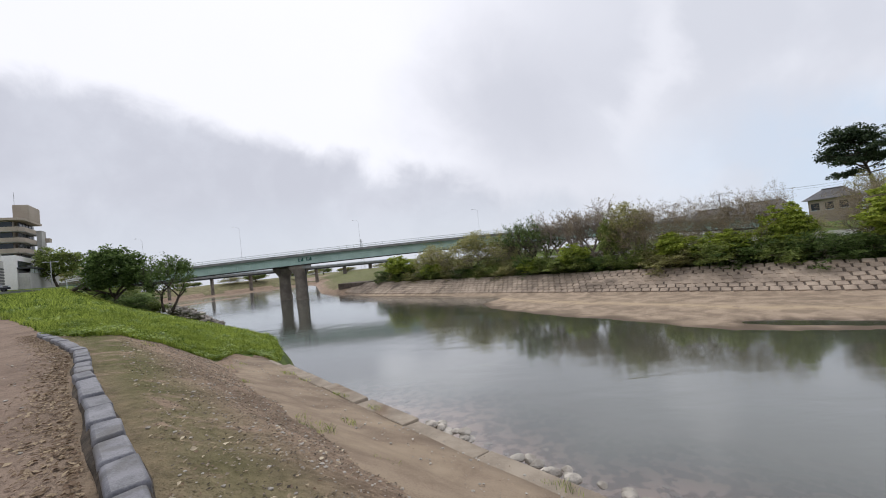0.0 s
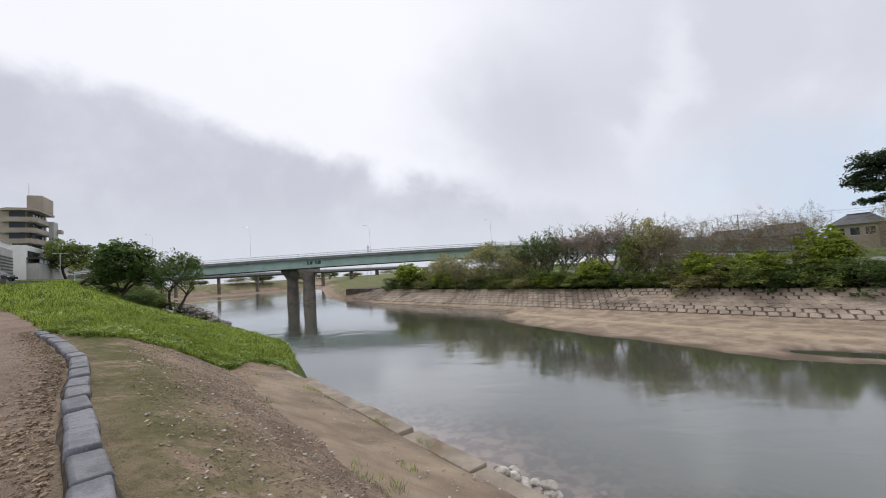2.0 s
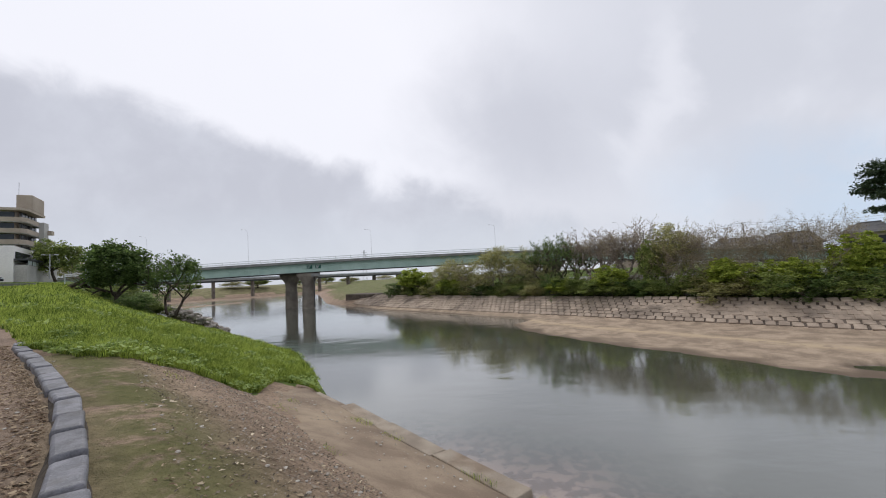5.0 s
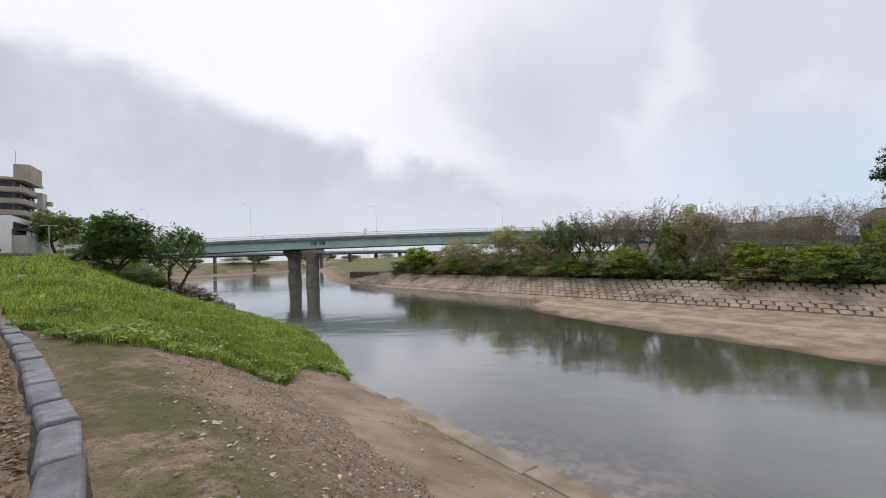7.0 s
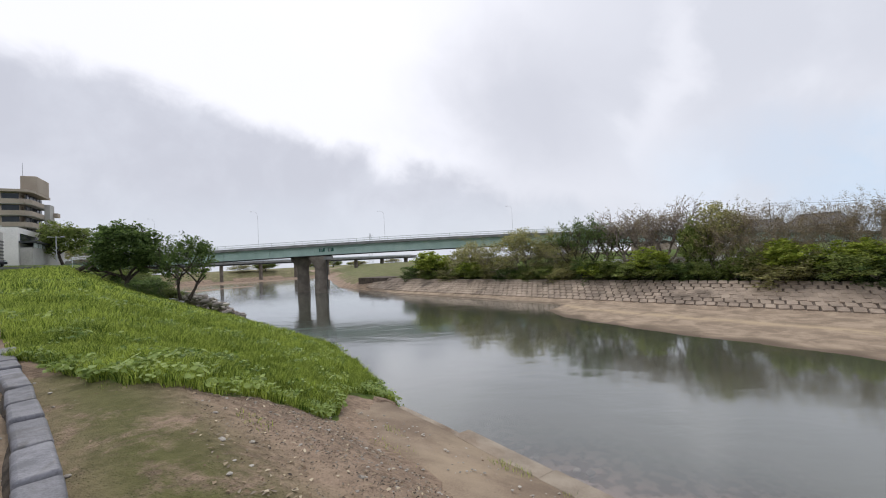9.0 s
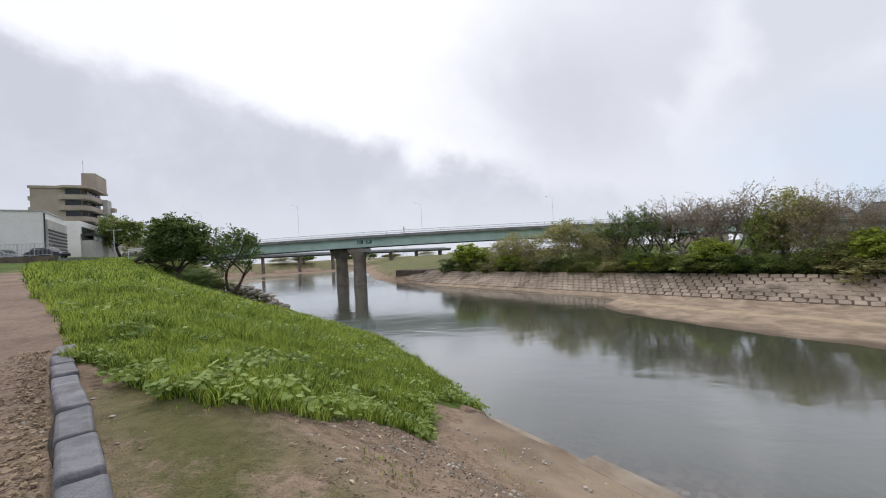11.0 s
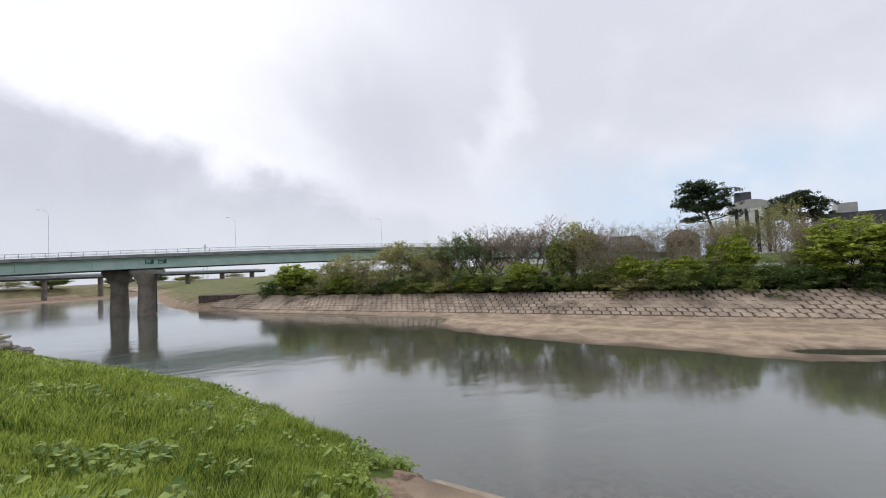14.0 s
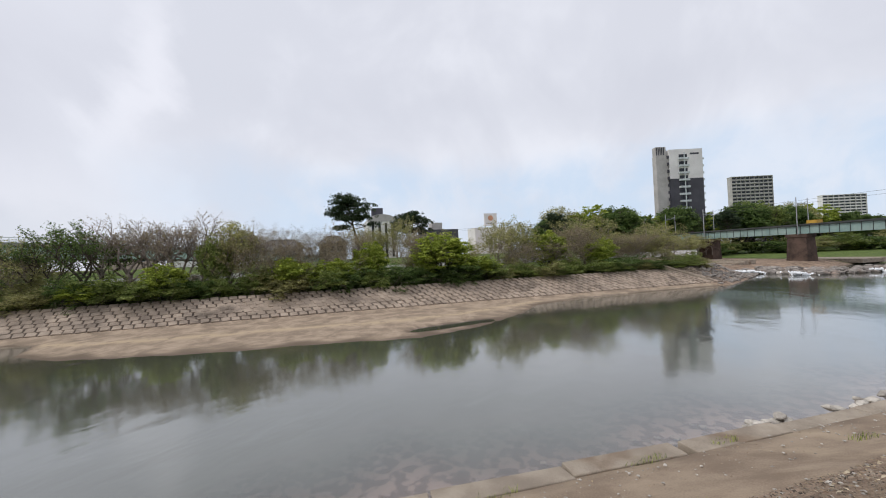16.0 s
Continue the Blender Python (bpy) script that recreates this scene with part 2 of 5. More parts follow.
BLADE = leafy("grass_blade", (0.038, 0.088, 0.012), (0.49, 0.58, 0.115), 0.55, 0.5, 0.28, 0.70)
# near-black soil for the kerb joints, also painted-in shadow along the stones' sides
HUMUS_SHADE = grainy("humus_and_shade", (0.03, 0.024, 0.019), (0.10, 0.08, 0.06), 6.0, 60.0, 0.95, 0, 0.8)
WEED = leafy("weed_leaf", (0.10, 0.18, 0.032), (0.42, 0.52, 0.15), 0.55, 0.35)
DRYLEAF = leafy("dry_leaf", (0.15, 0.095, 0.06), (0.42, 0.33, 0.22), 0.7, 0.1)
STONE = grainy("pale_stone", (0.25, 0.225, 0.195), (0.58, 0.54, 0.48), 4.0, 40.0, 0.85, 0, 0.5, None, 0.2)
RIPRAP = grainy("rubble_stone", (0.17, 0.152, 0.137), (0.46, 0.415, 0.37), 1.2, 14.0, 0.9, 0, 0.6, (0.32, 0.235, 0.185), 0.3)
BEIGE = grainy("beige_render", (0.35, 0.295, 0.24), (0.45, 0.385, 0.32), 0.15, 4.0, 0.85)
WHITEWALL = grainy("white_render", (0.70, 0.69, 0.67), (0.82, 0.81, 0.79), 0.2, 5.0, 0.8)
GREYWALL = grainy("grey_render", (0.36, 0.35, 0.33), (0.5, 0.49, 0.47), 0.2, 5.0, 0.8)
DARKWALL = grainy("dark_grey_cladding", (0.055, 0.055, 0.065), (0.085, 0.085, 0.1), 0.2, 5.0, 0.6)
WINDOW = simple("window_glass", (0.035, 0.04, 0.048), 0.12)
ROOFTILE = grainy("grey_roof_tile", (0.09, 0.09, 0.095), (0.17, 0.17, 0.175), 0.8, 8.0, 0.6)
METAL = simple("galvanised_metal", (0.42, 0.43, 0.44), 0.45, 0.6)
BRICKPIER = grainy("stained_brick_pier", (0.045, 0.032, 0.026), (0.12, 0.08, 0.062), 0.5, 6.0, 0.9, 0, 0.4, (0.05, 0.04, 0.035))
RAILGREEN = grainy("faded_green_girder", (0.20, 0.30, 0.28), (0.30, 0.40, 0.37), 0.3, 6.0, 0.6, 0, 0.2, (0.16, 0.20, 0.18))
FOAM = simple("white_water", (0.8, 0.82, 0.84), 0.6)
CARPAINT = simple("silver_car_paint", (0.32, 0.33, 0.35), 0.25, 0.5)
CARDARK = simple("dark_car_paint", (0.04, 0.042, 0.05), 0.25, 0.2)
RUBBER = simple("tyre_rubber", (0.02, 0.02, 0.02), 0.8)
WOODPALE = grainy("weathered_timber", (0.2, 0.16, 0.12), (0.33, 0.28, 0.22), 1.0, 20.0, 0.9)

# ---- mesh helpers ----
# u runs upstream along the bank, v across the river, both in metres
AU, AV = Vector((-0.643, 0.766)), Vector((0.766, 0.643))
TURN = math.atan2(AU.y, AU.x)


def W(u, v, z=0.0):
    return Vector((AU.x * u + AV.x * v, AU.y * u + AV.y * v, z))


def here(u, v, z, turn=0.0, scale=(1, 1, 1)):
    """A pose at u, v whose x axis points upstream, turned on by degrees."""
    return Matrix.LocRotScale(W(u, v, z), Euler((0, 0, TURN + radians(turn))), Vector(scale))


class Geo:
    """Collects vertices and faces of one part."""

    def __init__(self):
        self.v, self.f = [], []

    def add(self, verts, faces):
        k = len(self.v)
        self.v += [tuple(p) for p in verts]
        self.f += [tuple(i + k for i in f) for f in faces]
        return self

    def box(self, x0, y0, z0, x1, y1, z1, m=None):
        p = [Vector((x, y, z)) for z in (z0, z1) for y in (y0, y1) for x in (x0, x1)]
        if m is not None:
            p = [m @ q for q in p]
        return self.add(p, [(0, 2, 3, 1), (4, 5, 7, 6), (0, 1, 5, 4), (2, 6, 7, 3), (0, 4, 6, 2), (1, 3, 7, 5)])

    def tube(self, pts, radii, n=6, flat=1.0):
        pts = [Vector(p) for p in pts]
        rings = []
        for i, p in enumerate(pts):
            d = (pts[min(i + 1, len(pts) - 1)] - pts[max(i - 1, 0)]).normalized()
            s = d.orthogonal().normalized() if abs(d.z) < 0.9 else Vector((1, 0, 0)).cross(d).normalized()
            q = d.cross(s)
            r = radii[i] if isinstance(radii, (list, tuple)) else radii
            rings.append([p + (s * math.cos(a) + q * math.sin(a) * flat) * r for a in (2 * math.pi * k / n for k in range(n))])
        faces = [(i * n + k, i * n + (k + 1) % n, (i + 1) * n + (k + 1) % n, (i + 1) * n + k) for i in range(len(pts) - 1) for k in range(n)]
        faces += [tuple(range(n - 1, -1, -1)), tuple((len(pts) - 1) * n + k for k in range(n))]
        return self.add([v for r in rings for v in r], faces)

    def prism(self, outline, z0, z1):
        n = len(outline)
        return self.add([(x, y, z0) for x, y in outline] + [(x, y, z1) for x, y in outline],
                        [tuple(range(n - 1, -1, -1)), tuple(range(n, 2 * n))] + [(k, (k + 1) % n, n + (k + 1) % n, n + k) for k in range(n)])

    def mesh(self, name, mat, smooth=False, bevel=0.0, segments=2):
        me = bpy.data.meshes.new(name)
        me.from_pydata(self.v, [], self.f)
        if bevel:
            bm = bmesh.new()
            bm.from_mesh(me)
            bmesh.ops.bevel(bm, geom=bm.edges[:], offset=bevel, segments=segments, profile=0.5, affect="EDGES", clamp_overlap=True)
            bm.to_mesh(me)
            bm.free()
        if smooth:
            me.polygons.foreach_set("use_smooth", [True] * len(me.polygons))
        me.materials.append(mat)
        me.update()
        return me


def part(name, geo, mat, parent, label="", smooth=False, bevel=0.0):
    me = geo.mesh(name, mat, smooth, bevel) if isinstance(geo, Geo) else geo
    ob = new(name, me)
    if parent is not None:
        ob.parent = parent
    return tagged(ob, label)


def thing(name, m, label, category, group="", kind=""):
    ob = new(name)
    ob.matrix_world = m
    ob.empty_display_size = 0.2
    return tagged(ob, label, category, group, kind)


def solid(name, geo, mat, label, category, kind="structure", smooth=False, bevel=0.0, m=None):
    ob = part(name, geo, mat, None, "", smooth, bevel)
    if m is not None:
        ob.matrix_world = m
    return tagged(ob, label, category, "", kind)


def smoothstep(a, b, x):
    t = np.clip((x - a) / (b - a), 0, 1)
    return t * t * (3 - 2 * t)


def lumps(u, v, s, seed=0.0):
    """Cheap smooth unevenness in -1..1."""
    return (np.sin(u * 1.3 / s + seed) * np.cos(v * 1.7 / s - seed) + 0.6 * np.sin(u * 2.9 / s + v * 2.1 / s + 2 * seed) + 0.4 * np.cos(u * 5.3 / s - v * 4.4 / s + seed)) / 2


# ---- ground ----


def kerb_v(u):
    return np.interp(u, [-10, 0, 4.1, 5.5, 7.1, 8.6, 9.9, 10.7, 12.0, 13.0, 13.9, 14.7, 15.6, 16.7, 17.9, 19.1, 20.1, 21.2, 22.3, 23.4, 24.3], [2.4, 2.38, 2.29, 2.21, 2.10, 1.99, 1.90, 1.86, 1.82, 1.80, 1.74, 1.65, 1.51, 1.36, 1.19, 1.01, 0.86, 0.65, 0.47, 0.29, 0.13])




def cope_v(u):
    """The river wall's outer edge."""
    return np.interp(u, [-70, 7, 12, 16, 20, 22.5], [7.95, 7.95, 8.1, 8.22, 8.45, 8.5])


def grass_edge(v):
    """Where along the bank the growth begins."""
    return np.interp(v, [-2, 0.7, 1.1, 1.6, 2.0, 2.6, 3.1, 3.7, 4.6, 5.2, 6.0, 6.9, 8.6], [26, 22.9, 21.4, 20.0, 19.3, 18.8, 18.7, 19.2, 19.9, 20.1, 21.0, 22.5, 22.9])


def bank_foot(u):
    return (np.interp(u, [21, 22, 29, 38.5, 50, 66, 78, 90, 110, 140, 300], [8.2, 8.3, 11, 13.6, 14.3, 14.9, 16, 15, 14, 10, 30]),
            np.interp(u, [21, 22, 29, 38.5, 50, 66, 78, 90, 110, 140, 300], [3.4, 3.35, 2.45, 2.0, 1.6, 1.2, 0.7, 0.8, 0.9, 0.6, 0.5]))


def crest(u):
    return 5.97 + 0.047 * np.clip(u - 24, 0, 85)


def path_edge(u):
    return np.where(u < 24, kerb_v(u), np.interp(u, [24, 30, 40, 60, 90], [0.4, -0.8, -3.2, -7.5, -12]))


def near_land(u, v):
    a = np.interp(v, [-4, 2.0, 2.6, 3.8, 5.3, 5.7, 7.6, 7.75, 7.85], [5.97, 5.97, 5.90, 5.32, 4.33, 4.05, 3.40, 3.2, -0.55])
    ve, ze = bank_foot(u)
    zc = crest(u)
    zc = zc + np.clip(-v - 2, 0, 30) * 0.03 * smoothstep(24, 60, u)
    vc = np.interp(u, [24, 40, 80], [1.6, 0.9, -2.5])
    s = np.clip((v - vc) / np.maximum(ve - vc, 1), 0, 1)
    slope = zc + (ze - zc) * (s + 0.05 * np.sin(math.pi * s) * smoothstep(30, 60, u) - 0.05 * np.sin(math.pi * s) * smoothstep(40, 24, u))
    slope = np.where(v > ve, ze - (v - ve) * 1.7, slope)
    w = smoothstep(20.5, 23.5, u)
    # past the wall's end the slope takes over at once
    return np.where(v < 7.7, a * (1 - w) + slope * w, np.where(u < 22, a, slope))


def sand_shore(u):
    return np.interp(u, [-30, -9, -4, 3, 10, 21, 29, 40, 45, 47, 60], [58, 50.5, 45, 39.8, 37.6, 39.4, 40.4, 43.2, 47, 53.5, 55.5])


def far_shift(u):
    return np.clip(u - 95, 0, 500) * 0.15 + np.clip(u - 140, 0, 500) * 0.25 + np.clip(-50 - u, 0, 25) * 0.5


def far_land(u, v):
    x = v - far_shift(u)
    z = np.interp(x, [50, 54, 56.5, 61.5, 72, 80, 90, 100, 400], [-0.7, -0.2, 0.6, 2.86, 3.6, 5.2, 6.5, 7.0, 7.0])
    vs = sand_shore(u)
    bar = np.where(v > vs, 0.03 + 0.22 * (1 - np.exp(-(v - vs) / 4.0)), -(vs - v) * 0.12)
    pool = np.exp(-(((u - 5.5) / 4.5) ** 4 + ((v - 42.0 + 0.25 * (u - 5.5)) / 0.9) ** 2)) * 0.6
    bar = np.clip(bar + 0.05 * lumps(u, v, 3.0) - pool, -0.6, 0.6)
    z = np.where((x < 56.5) & (u > -30) & (u < 62), np.maximum(np.where(x > 54.3, (x - 54.3) * 0.27, -0.6), bar), z)
    # low ground past the weir
    low = smoothstep(-58, -78, u)
    return z * (1 - low) + low * np.interp(x, [55, 60, 66, 150, 190], [-0.6, -0.4, 1.3, 2.6, 6])


def land(u, v):
    mid = np.full_like(u, -0.6)
    z = np.where(v < 30, np.maximum(near_land(u, v), mid), np.maximum(far_land(u, v), mid))
    # flats upstream of the bridge
    flat = smoothstep(250, 285, u) * smoothstep(140, 110, v) * (1.3 + 6.0 * smoothstep(292, 325, u)) + 0.85 * np.exp(-((u - 205 - 0.3 * (v - 40)) / 9) ** 2) * smoothstep(60, 48, v)
    z = np.where(u > 130, np.maximum(z, -0.6 + flat + 0.25 * lumps(u, v, 14)), z)
    rough = 0.02 * lumps(u, v, 0.35) + 0.025 * lumps(u, v, 1.1, 1.0)
    grown = smoothstep(-0.3, 0.6, u - grass_edge(v)) * (v < 25) * (v > path_edge(u))
    return z + rough * (v < 12) * (v > -6) + grown * 0.10 * lumps(u, v, 2.2, 2.0)


def height(u, v):
    return float(land(np.array([float(u)]), np.array([float(v)]))[0])


def steps(*spans):
    out = []
    for a, b, s in spans:
        out += list(np.arange(a, b, s))
    return np.array(out)


def build_ground():
    us = steps((-2500, -300, 200), (-300, -110, 12), (-110, -12, 2.0), (-12, -2, 0.8), (-2, 30, 0.22), (30, 60, 0.6), (60, 160, 2), (160, 420, 9), (420, 2600, 180))
    vs = steps((-2500, -200, 180), (-200, -20, 12), (-20, -4, 1), (-4, 7.6, 0.17), (7.6, 8.3, 0.1), (8.3, 20, 0.5), (20, 36, 2), (36, 62, 0.55), (62, 100, 1.6), (100, 260, 10), (260, 2600, 180))
    U, V = np.meshgrid(us, vs, indexing="ij")
    Z = land(U.ravel(), V.ravel())
    u, v = U.ravel(), V.ravel()
    X, Y = AU.x * u + AV.x * v, AU.y * u + AV.y * v
    nu, nv = len(us), len(vs)
    i = (np.arange(nu - 1)[:, None] * nv + np.arange(nv - 1)[None, :]).ravel()
    F = np.stack([i, i + 1, i + nv + 1, i + nv], 1)
    me = bpy.data.meshes.new("ground")
    me.from_pydata(np.stack([X, Y, Z], 1).tolist(), [], F.tolist())
    wob = 0.35 * lumps(u, v, 0.8)
    near = v < 25
    grown = np.where(near, smoothstep(-0.25, 0.35, u - grass_edge(v) + wob) * smoothstep(-0.2, 0.4, v - path_edge(u) + wob), 0)
    grown = np.maximum(grown, smoothstep(-0.5, -2.5, v + 1.0) * smoothstep(-6, -10, v) * near)
    far_grass = smoothstep(61, 62.5, v - far_shift(u)) * smoothstep(-60, -45, u) + 0.8 * smoothstep(-112, -118, u) * (v > 50)
    grown = np.maximum(grown, np.clip(far_grass, 0, 1) * 0.8 * (v > 30))
    grown = np.where(u > 130, np.maximum(grown, 0.5 * (Z > 0.9)), grown)
    grown = np.where((u > 85) & (v > 30), np.minimum(grown, 0.53), grown)
    tags = {
        "grass": grown,
        "path": smoothstep(0.1, -0.3, v - path_edge(u)) * near,
        "moss": np.exp(-((v - kerb_v(u) - 0.75) / 0.8) ** 2) * near * (u < 21) * (0.7 + 0.3 * smoothstep(4, 14, u)),
        "sand": np.where((v > 30) & (v - far_shift(u) < 62) & (u > -47) & (u < 112), 1.0, 0.0),
        "ridge": np.exp(-((v - 0.45 * sand_shore(u) - 0.55 * 54.5 + 0.5 * lumps(u, v, 3.5)) / 0.95) ** 2) * (u > -12) * (u < 46),
        "wet": smoothstep(0.13, 0.03, Z + 0.05 * lumps(u, v, 2.6)),
        "bed": smoothstep(0.0, -0.15, Z),
    }
    for k, val in tags.items():
        me.attributes.new(k, "FLOAT", "POINT").data.foreach_set("value", np.clip(val, 0, 1).astype(np.float32))
    me.polygons.foreach_set("use_smooth", [True] * len(me.polygons))
    me.materials.append(GROUND)
    tagged(new("ground", me), "earth bank with bare soil, moss and sand flats", "ground", "", "structure")


def build_water():
    us = steps((-2400, -120, 120), (-120, -8, 8), (-8, 40, 1.0), (40, 130, 6), (130, 2500, 150))
    vs = steps((-60, 8, 17), (8.05, 20, 0.5), (20, 70, 5), (70, 500, 40))
    U, V = np.meshgrid(us, vs, indexing="ij")
    u, v = U.ravel(), V.ravel()
    nu, nv = len(us), len(vs)
    i = (np.arange(nu - 1)[:, None] * nv + np.arange(nv - 1)[None, :]).ravel()
    me = bpy.data.meshes.new("river_water")
    me.from_pydata(np.stack([AU.x * u + AV.x * v, AU.y * u + AV.y * v, 0 * u], 1).tolist(), [], np.stack([i, i + 1, i + nv + 1, i + nv], 1).tolist())
    edge = 16.0 + 0.8 * np.sin(u * 0.5) + 0.5 * np.sin(u * 1.3)
    sh = smoothstep(edge + 3.0, edge - 3.5, v) * smoothstep(27, 20, u)
    me.attributes.new("shallow", "FLOAT", "POINT").data.foreach_set("value", sh.astype(np.float32))
    me.materials.append(WATER)
    tagged(new("water", me), "calm grey-green river water with faint ripples", "water", "", "structure")


build_ground()
build_water()

# ---- embankment wall ----


def strip(rows, closed=True):
    """A beam whose cross-sections are given along the bank."""
    g, n = Geo(), len(rows[0])
    for r in rows:
        g.v += r
    m = n if closed else n - 1
    g.f = [(i * n + k, i * n + (k + 1) % n, (i + 1) * n + (k + 1) % n, (i + 1) * n + k) for i in range(len(rows) - 1) for k in range(m)]
    return g


def build_wall():
    us = np.arange(-70, 22.6, 1.0)
    rows = []
    for u in us:
        c = float(cope_v(u))
        rows.append([(u, -c + 0.04, -0.9), (u, -c + 0.04, 3.28), (u, -c + 0.36, 3.28), (u, -c + 0.36, -0.9)])
    root = solid("retaining_wall", strip(rows), CONCRETE, "weathered concrete river wall below a coping", "wall", m=here(0, 0, 0))
    # sloping apron behind the coping
    rows = []
    for u in np.arange(-70, 22.6, 0.5):
        c = float(cope_v(u))
        lo = float(np.interp(u, [0, 5, 7, 9.7, 14, 17.8, 21, 22.4], [4.7, 4.75, 4.85, 5.05, 5.15, 5.85, 6.4, 6.7])) + 0.12 * math.sin(u * 1.9) + 0.08 * math.sin(u * 4.1)
        pr = [(v, float(np.interp(v, [2.6, 3.8, 5.3, 5.7, 7.6, 8.6], [5.90, 5.32, 4.33, 4.05, 3.46, 3.44])) + e) for v, e in ((lo, -0.04), (lo + 0.12, 0.03), (max(lo + 0.3, 6.2), 0.045), (7.0, 0.04), (c - 0.44, 0.0))]
        rows.append([(u, -v, z + 0.01 * math.sin(u * 2.1 + v * 3)) for v, z in pr] + [(u, -c + 0.4, 3.2)])
    solid("pavement_apron", strip(rows, False), APRON, "dusty sloping concrete apron beside the river wall", "pavement", smooth=True, m=here(0, 0, 0))
    return root


WALL = build_wall()

# ---- road bridge ----


BRIDGE_AT = Matrix.Translation((-4.4, 8.4, 7.42)) @ Matrix.Scale(1.085, 4) @ Matrix.Translation((4.4, -8.4, -7.42))


def soffit(x):
    return 10.4 - (0.00013 if x < -5 else 0.00035) * (x + 5) ** 2


def along(x0, x1, step, y0, y1, lo, hi):
    """A beam along x that follows the bridge's camber, from soffit + lo to soffit + hi."""
    g = Geo()
    xs = [x0 + (x1 - x0) * k / max(1, round((x1 - x0) / step)) for k in range(max(1, round((x1 - x0) / step)) + 1)]
    for x in xs:
        s = soffit(x)
        g.v += [(x, y0, s + lo), (x, y1, s + lo), (x, y1, s + hi), (x, y0, s + hi)]
    for i in range(len(xs) - 1):
        k = 4 * i
        g.f += [(k + j, k + (j + 1) % 4, k + 4 + (j + 1) % 4, k + 4 + j) for j in range(4)]
    e = 4 * (len(xs) - 1)
    g.f += [(3, 2, 1, 0), (e, e + 1, e + 2, e + 3)]
    return g


def build_bridge():
    root = thing("road_bridge", BRIDGE_AT, "long road bridge with pale green steel girders on concrete piers", "bridge")
    X0, X1 = -150, 110
    for y in (114.6, 118.2, 121.8):
        part("girder", along(X0, X1, 5, y, y + 0.3, 0.08, 2.35), GREENSTEEL, root)
        part("flange", along(X0, X1, 5, y - 0.2, y + 0.5, 0.0, 0.08), DARKSTEEL, root)
    part("deck", along(X0, X1, 5, 113.6, 123.4, 2.36, 2.75), SLAB, root, "grey concrete deck slab")
    part("parapet", along(X0, X1, 5, 113.62, 113.9, 2.76, 3.0), SLAB, root)
    part("parapet", along(X0, X1, 5, 123.1, 123.38, 2.76, 3.0), SLAB, root)
    for y in (113.72, 123.2):
        rail = part("railing", along(X0, X1, 5, y, y + 0.08, 3.82, 3.92), RAILPAINT, root, "pale painted handrail")
        part("lower_rail", along(X0, X1, 5, y, y + 0.05, 3.4, 3.45), RAILPAINT, rail)
        for k in range(int((X1 - X0) / 2.0)):
            x = X0 + 1 + 2.0 * k
            part("post", Geo().box(x, y, soffit(x) + 3.0, x + 0.1, y + 0.07, soffit(x) + 3.85), RAILPAINT, rail)
    for k in range(int((X1 - X0) / 4)):
        x = X0 + 2 + 4 * k
        part("stiffener", Geo().box(x, 114.5, soffit(x) + 0.1, x + 0.05, 114.6, soffit(x) + 2.3), GREENSTEEL, root)
    part("drain_pipe", along(X0, X1, 5, 114.42, 114.5, 1.9, 1.99), GREENSTEEL, root)
    for x in (-38.2, -35.9):
        s = soffit(x)
        sign = part("name_plate", Geo().box(x - 0.75, 114.44, s + 0.95, x + 0.75, 114.5, s + 2.0), SIGNGREEN, root, "dark green plate with white marks")
        for j in range(3):
            part("marking", Geo().box(x - 0.55, 114.42, s + 1.12 + 0.28 * j, x + 0.1 + 0.14 * j, 114.436, s + 1.22 + 0.28 * j), RAILPAINT, sign)
    # piers, with flared heads
    for px, py in ((-39.2, 116.2), (-45.6, 121.0), (27.5, 116.5), (22.0, 121.0), (-103.0, 116.2), (-108.0, 121.0)):
        s = soffit(px)
        g = Geo()
        out = [(1.75 * math.copysign(abs(math.cos(a)) ** 0.7, math.cos(a)), 1.3 * math.copysign(abs(math.sin(a)) ** 0.7, math.sin(a))) for a in (2 * math.pi * k / 16 for k in range(16))]
        levels = [(-1.2, 1.0), (0.9, 0.96), (s - 3.6, 0.86), (s - 2.6, 0.94), (s - 1.5, 1.35), (s - 0.8, 1.75), (s - 0.06, 1.8)]
        for z, k in levels:
            g.v += [(px + x * k, py + y * min(k, 1.2), z) for x, y in out]
        n = 16
        g.f = [(i * n + k, i * n + (k + 1) % n, (i + 1) * n + (k + 1) % n, (i + 1) * n + k) for i in range(len(levels) - 1) for k in range(n)]
        g.f += [tuple(range((len(levels) - 1) * n, len(levels) * n))]
        col = part("pier", g, PIER, root, "stained concrete pier with a flared head", smooth=True)
        part("bearing", Geo().box(px - 0.6, py - 0.6, s - 0.06, px + 0.6, py + 0.6, s + 0.02), DARKSTEEL, col)
    part("inspection_bracket", Geo().box(-37.6, 113.7, 9.1, -35.4, 114.4, 9.9), SLAB, root)
    part("downpipe", Geo().tube([(-37.1, 114.6, 9.4), (-37.1, 114.7, 1.0)], 0.14, 8), DARKSTEEL, root)


build_bridge()


